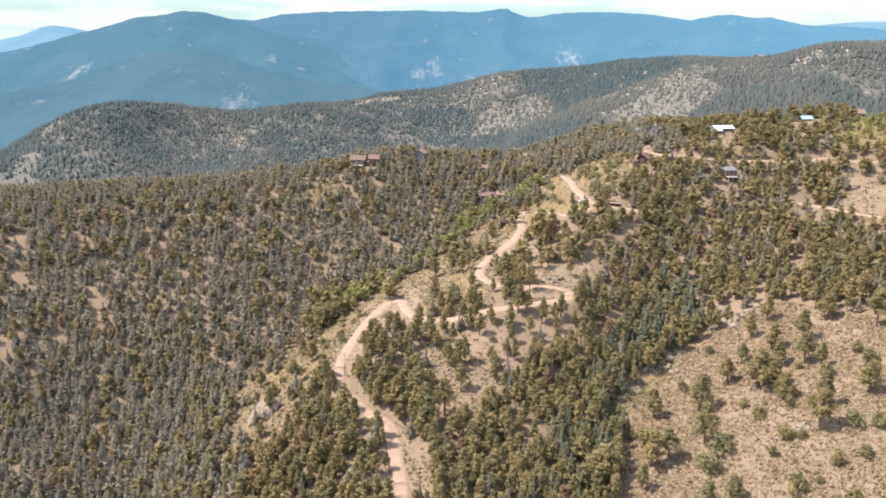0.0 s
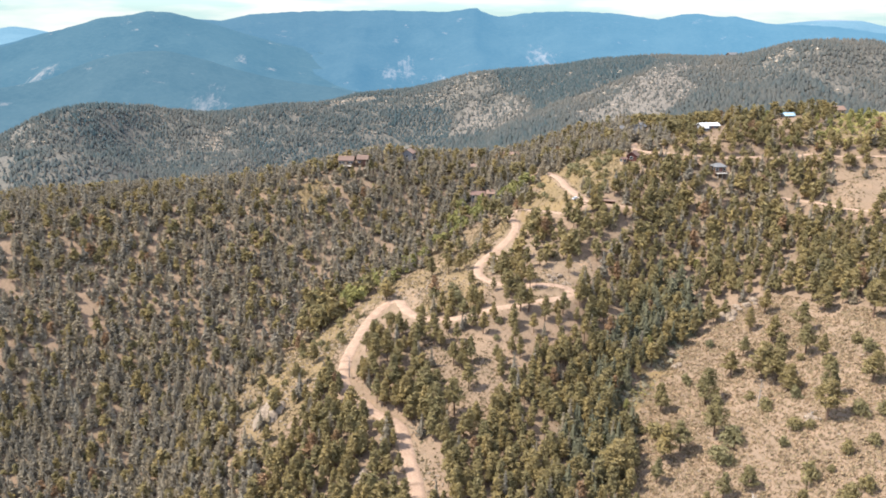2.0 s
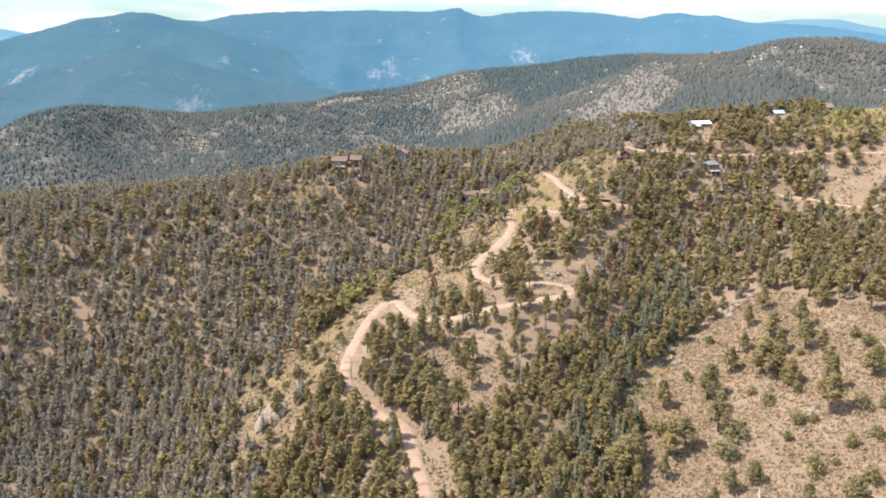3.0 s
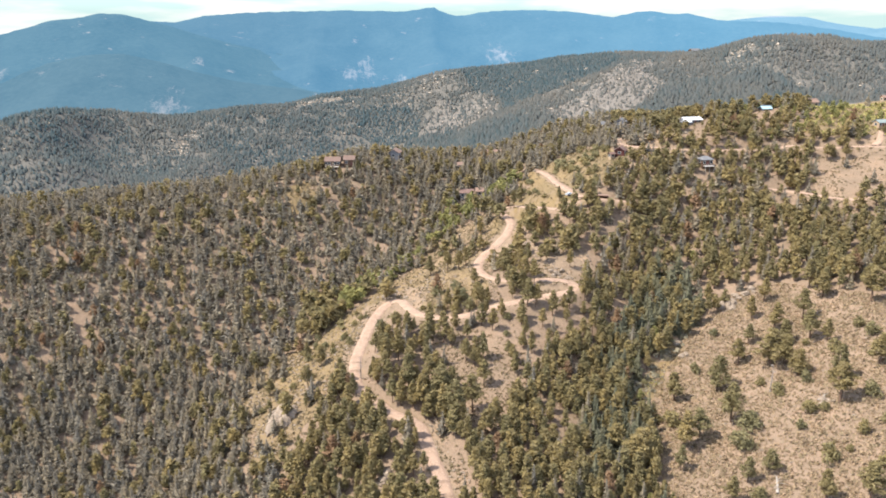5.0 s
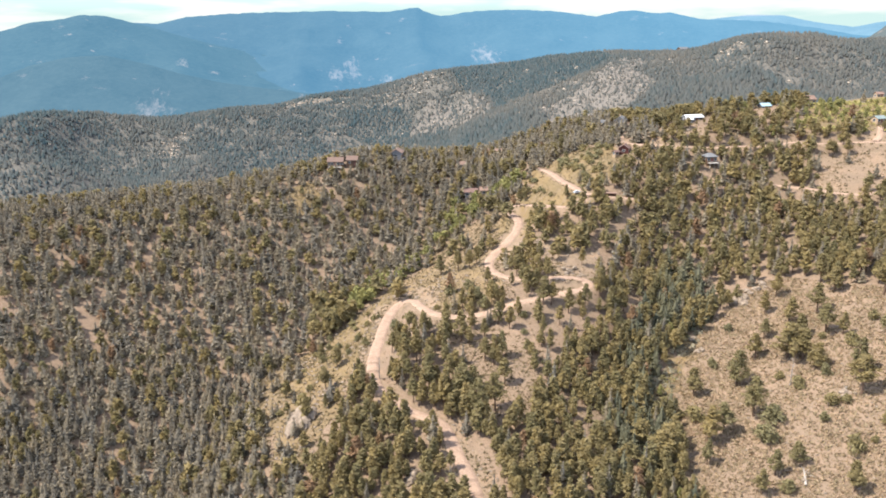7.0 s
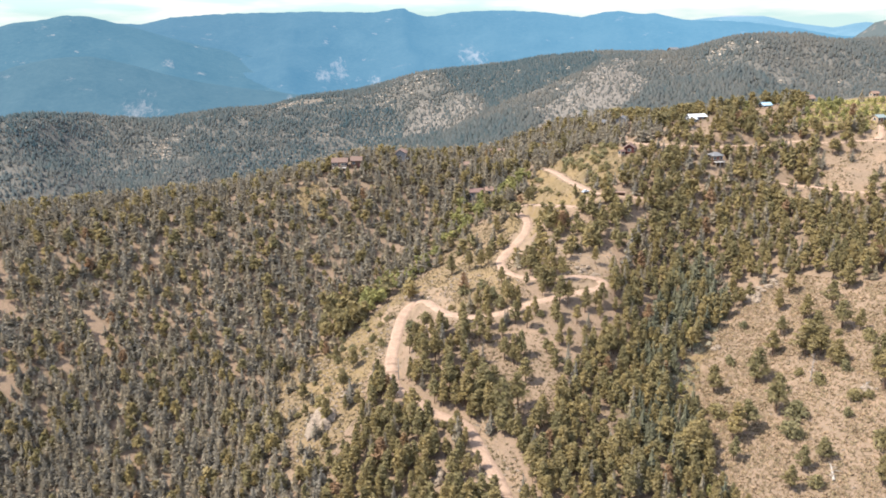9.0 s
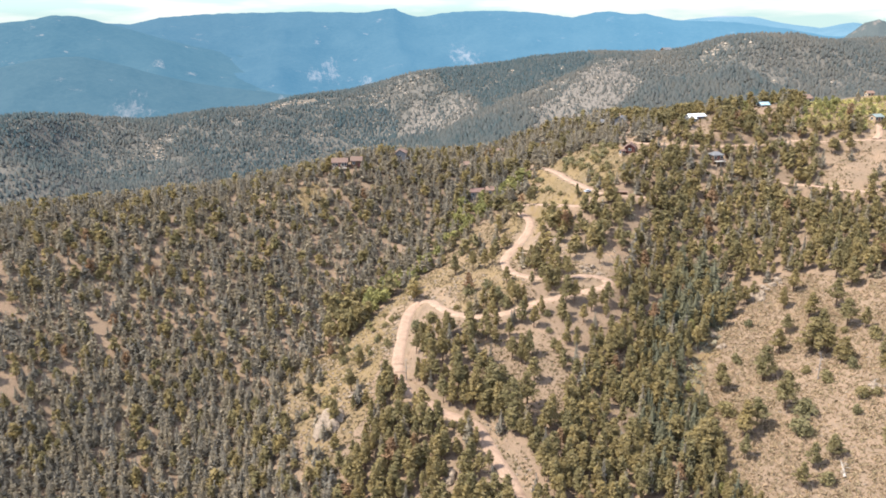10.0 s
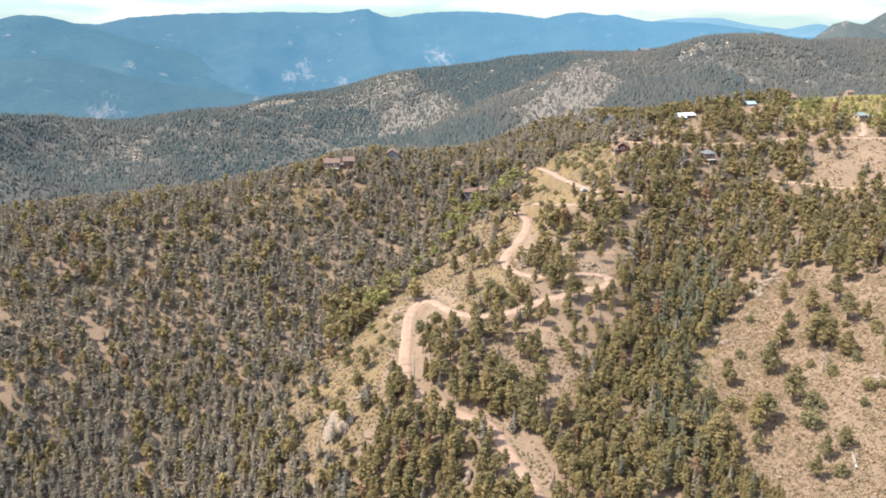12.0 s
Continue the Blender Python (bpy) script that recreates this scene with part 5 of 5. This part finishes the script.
def wall_block(length, width, height, rise, sunk=2.5, hip=False):
    """Walls with gable ends, running down into the slope."""
    bm = bmesh.new()
    lx, wy = length / 2, width / 2
    outline = [(-wy, -sunk), (wy, -sunk), (wy, height)] + ([] if hip else [(0, height + rise - 0.05)]) + [(-wy, height)]
    ends = [[bm.verts.new((x, a, b)) for a, b in outline] for x in (-lx, lx)]
    bm.faces.new(ends[0][::-1])
    bm.faces.new(ends[1])
    for i in range(len(outline)):
        j = (i + 1) % len(outline)
        bm.faces.new((ends[0][i], ends[0][j], ends[1][j], ends[1][i]))
    return bm


def window(parent, x, y, z, w, h, side):
    """A window set 4 cm proud of the wall; side: 'front' faces -y, 'end' faces -x, 'east' faces +x."""
    if side == "front":
        pane = piece("window", boxes((x, y - 0.03, z, w, 0.06, h)), GLASS, parent)
        piece("window_frame", boxes((x, y - 0.05, z + h / 2 + 0.05, w + 0.2, 0.1, 0.1), (x, y - 0.05, z - h / 2 - 0.05, w + 0.2, 0.1, 0.1), (x - w / 2 - 0.05, y - 0.05, z, 0.1, 0.1, h), (x + w / 2 + 0.05, y - 0.05, z, 0.1, 0.1, h)), WALL_WHITE, pane)
    else:
        s = -1 if side == "end" else 1
        pane = piece("window", boxes((x + s * 0.03, y, z, 0.06, w, h)), GLASS, parent)
        piece("window_frame", boxes((x + s * 0.05, y, z + h / 2 + 0.05, 0.1, w + 0.2, 0.1), (x + s * 0.05, y, z - h / 2 - 0.05, 0.1, w + 0.2, 0.1), (x + s * 0.05, y - w / 2 - 0.05, z, 0.1, 0.1, h), (x + s * 0.05, y + w / 2 + 0.05, z, 0.1, 0.1, h)), WALL_WHITE, pane)


def house(name, label, x, y, turn, length, width, height, rise, walls, roof, windows=3, lift=0.3, hip=0.0, deck=False, chimney=False, door=True):
    z = float(np.max(ground_at([x, x + 1.5, x - 1.5], [y, y, y])[0])) + lift
    root = tagged(new(name), label, "house", "houses on the ridge")
    root.matrix_basis = pose(x, y, z, 0, 0, turn)
    piece("wall", wall_block(length, width, height, rise, 2.5 + lift, hip > 0), walls, root)
    top = piece("roof", gable_roof(length, width, height, rise, hip=hip), roof, root)
    front = -width / 2
    for k in range(windows):
        wx = (k + 0.5) / windows * length - length / 2
        if door and k == windows // 2 and windows > 1:
            piece("door", boxes((wx, front - 0.03, 1.0, 0.95, 0.08, 2.05)), ROOF_RED if walls is not WALL_RED else WALL_WHITE, root)
        else:
            window(root, wx, front, height * 0.55, 1.3, 1.2, "front")
    window(root, -length / 2, 0, height * 0.55, 1.4, 1.2, "end")
    window(root, length / 2, 0, height * 0.55, 1.4, 1.2, "east")
    if deck:
        piece("deck", boxes((0, front - 1.3, -0.1, length * 0.9, 2.6, 0.18), *[(k * length * 0.42, front - 2.4, -1.4, 0.16, 0.16, 2.6) for k in (-1, 0, 1)]), PLANKS, root)
        piece("railing", boxes((0, front - 2.55, 0.9, length * 0.9, 0.08, 0.08), *[(-length * 0.45 + k * length * 0.9 / 8, front - 2.55, 0.45, 0.06, 0.06, 0.9) for k in range(9)]), PLANKS, root)
    if chimney:
        piece("chimney", boxes((length * 0.22, width * 0.15, height + rise * 0.8, 0.8, 0.8, rise * 1.3), (length * 0.22, width * 0.15, height + rise * 1.5, 0.95, 0.95, 0.15)), WALL_TAN, top)
    return root


house("house", "dark red cabin with a faded brown shingled roof", 103.5, 378, 62, 6.8, 5.2, 2.5, 1.8, WALL_RED, ROOF_PINK, 3, chimney=True, lift=-0.6)
house("garden_shed", "small pale tan shed beside a red cabin", 98, 375.5, 20, 2.8, 2.2, 1.8, 0.6, WALL_TAN, ROOF_PINK, 1, door=False)
house("barn", "long low building with a bright white metal roof", 149, 396, 6, 10.0, 5.6, 2.2, 1.1, WALL_GREY, ROOF_WHITE, 4, lift=-0.7)
house("barn", "low wing with a bright white metal roof", 145, 392.2, 6, 3.4, 3.6, 2.1, 0.9, WALL_GREY, ROOF_WHITE, 1, door=False, lift=-0.6)
house("house", "grey hip-roofed house with a wide pale deck", 138, 351.5, 4, 5.4, 5.2, 2.9, 1.3, WALL_BROWN, ROOF_GREY, 3, hip=2.2, deck=True)
house("house", "long brown house with a dusty brown roof among trees", -49, 431, -8, 8.6, 6.0, 3.0, 1.9, WALL_BROWN, ROOF_BROWN, 5, deck=True)
house("house", "brown house wing with a dusty brown roof", -39.5, 430, -8, 6.0, 5.6, 3.4, 1.8, WALL_BROWN, ROOF_BROWN, 2)
house("house", "grey house with a salmon gable roof among firs", -13, 439, 75, 7.2, 6.4, 3.6, 2.0, WALL_GREY, ROOF_TAN, 3, deck=True)
house("house", "house with a dusty pink and grey roof in the draw", 25.5, 404, -10, 7.0, 5.4, 3.0, 1.5, WALL_GREY, ROOF_PINK, 3)
house("house", "small tan house beside a pink-roofed house", 32.5, 403, -10, 4.0, 4.4, 3.0, 1.4, WALL_TAN, ROOF_TAN, 1)
house("house", "small tan cabin half hidden in firs", 25, 437, 15, 5.0, 4.6, 3.0, 1.4, WALL_TAN, ROOF_TAN, 2)
house("house", "tall grey house with a slate-grey gable roof", 130.5, 456, 55, 6.8, 6.0, 4.6, 2.2, WALL_GREY, ROOF_GREY, 3, chimney=True)
house("house", "small grey-roofed house half hidden by firs", 124, 468, 5, 5.6, 4.4, 2.8, 1.5, WALL_GREY, ROOF_GREY, 2, lift=0.6)
house("garden_shed", "small white outbuilding among dark firs", 103, 488, 10, 3.4, 2.6, 2.2, 0.7, WALL_WHITE, ROOF_GREY, 2, door=False, lift=0.8)
house("house", "house with a pale blue metal roof", 200, 411, 6, 5.6, 4.2, 2.4, 1.2, WALL_GREY, ROOF_BLUE, 3, lift=-1.5)
house("house", "tan house with a salmon shingle roof", 233, 422, 4, 9.0, 6.2, 3.0, 1.8, WALL_TAN, ROOF_TAN, 3)
house("house", "house with a grey-green metal roof by the meadow", 243, 371, 10, 5.6, 4.4, 2.2, 1.2, WALL_TAN, ROOF_GREEN, 3)
house("garden_shed", "small white outbuilding by the meadow", 247.4, 369, 10, 2.6, 2.4, 1.9, 0.6, WALL_WHITE, ROOF_GREEN, 1, door=False)
house("house", "long tan stucco house on the crest", 53, 474, 3, 9.0, 5.0, 2.8, 1.2, WALL_TAN, ROOF_TAN, 3)
house("house", "pale tan house at the meadow's edge", 312, 463, -6, 4.4, 3.8, 2.4, 1.2, WALL_TAN, ROOF_TAN, 2)
house("house", "dark house on the skyline of the far hill", 372, 893, 20, 13.0, 7.0, 4.0, 2.4, WALL_BROWN, ROOF_GREY, 4, lift=1.5)


def garage(x, y, turn):
    """A flat-roofed garage dug into the bank, with two dark door openings."""
    z = float(ground_at([x], [y])[0][0])
    root = tagged(new("garage"), "low flat-roofed garage set into the bank", "garage")
    root.matrix_basis = pose(x, y, z, 0, 0, turn) @ Matrix.Diagonal((0.6, 0.6, 0.6, 1))
    piece("wall", boxes((0, 1.9, 0.6, 10, 0.25, 4.2), (-4.9, 0, 0.6, 0.25, 4, 4.2), (4.9, 0, 0.6, 0.25, 4, 4.2), (0, 0, 0.6, 0.8, 4, 4.2), (0, -1.9, 2.35, 10, 0.25, 0.7)), WALL_BROWN, root)
    piece("roof", boxes((0, 0, 2.85, 10.8, 5.0, 0.3), bevel=0.03), ROOF_TAN, root, "dusty pink flat roof")
    piece("floor_slab", boxes((0, 0, 0.05, 9.6, 4.0, 0.2)), WALL_TAN, root)
    for s in (-1, 1):
        piece("door", boxes((s * 2.45, 1.2, 1.1, 3.9, 0.1, 2.1)), WALL_RED, root)


garage(79.5, 332, -22)


def car(x, y, turn, paint_name, colour, label):
    """A parked car of pickup shape, shrunk to fit the camera's view."""
    paint, nodes, links, surface = material(paint_name, 0.3, 0.5)
    surface.inputs["Base Color"].default_value = (*colour, 1)
    tyre, nodes, links, surface = material("tyre_rubber", 0.9, 0.1)
    surface.inputs["Base Color"].default_value = (0.02, 0.02, 0.02, 1)
    z = float(ground_at([x], [y])[0][0]) + 0.12
    root = tagged(new("car"), label, "car")
    root.matrix_basis = pose(x, y, z, 0, 0, turn) @ Matrix.Diagonal((0.8, 0.8, 0.8, 1))
    piece("body", boxes((0, 0, 0.75, 4.6, 1.85, 0.75), bevel=0.12), paint, root)
    cabin = piece("cabin", boxes((-0.3, 0, 1.38, 2.3, 1.6, 0.62), bevel=0.16), paint, root)
    piece("side_window", boxes((-0.3, 0, 1.4, 1.9, 1.66, 0.36)), GLASS, cabin)
    piece("windscreen", boxes((-0.3, 0, 1.4, 2.36, 1.3, 0.38)), GLASS, cabin)
    for sx in (-1.45, 1.45):
        for sy in (-0.85, 0.85):
            bm = bmesh.new()
            bmesh.ops.create_cone(bm, cap_ends=True, segments=14, radius1=0.36, radius2=0.36, depth=0.24, matrix=Matrix.Translation((sx, sy, 0.36)) @ Matrix.Rotation(radians(90), 4, "X"))
            piece("wheel", bm, tyre, root)


car(66.0, 340.0, 25, "silver_car_paint", (0.40, 0.43, 0.46), "silver car parked on the dirt turnout")
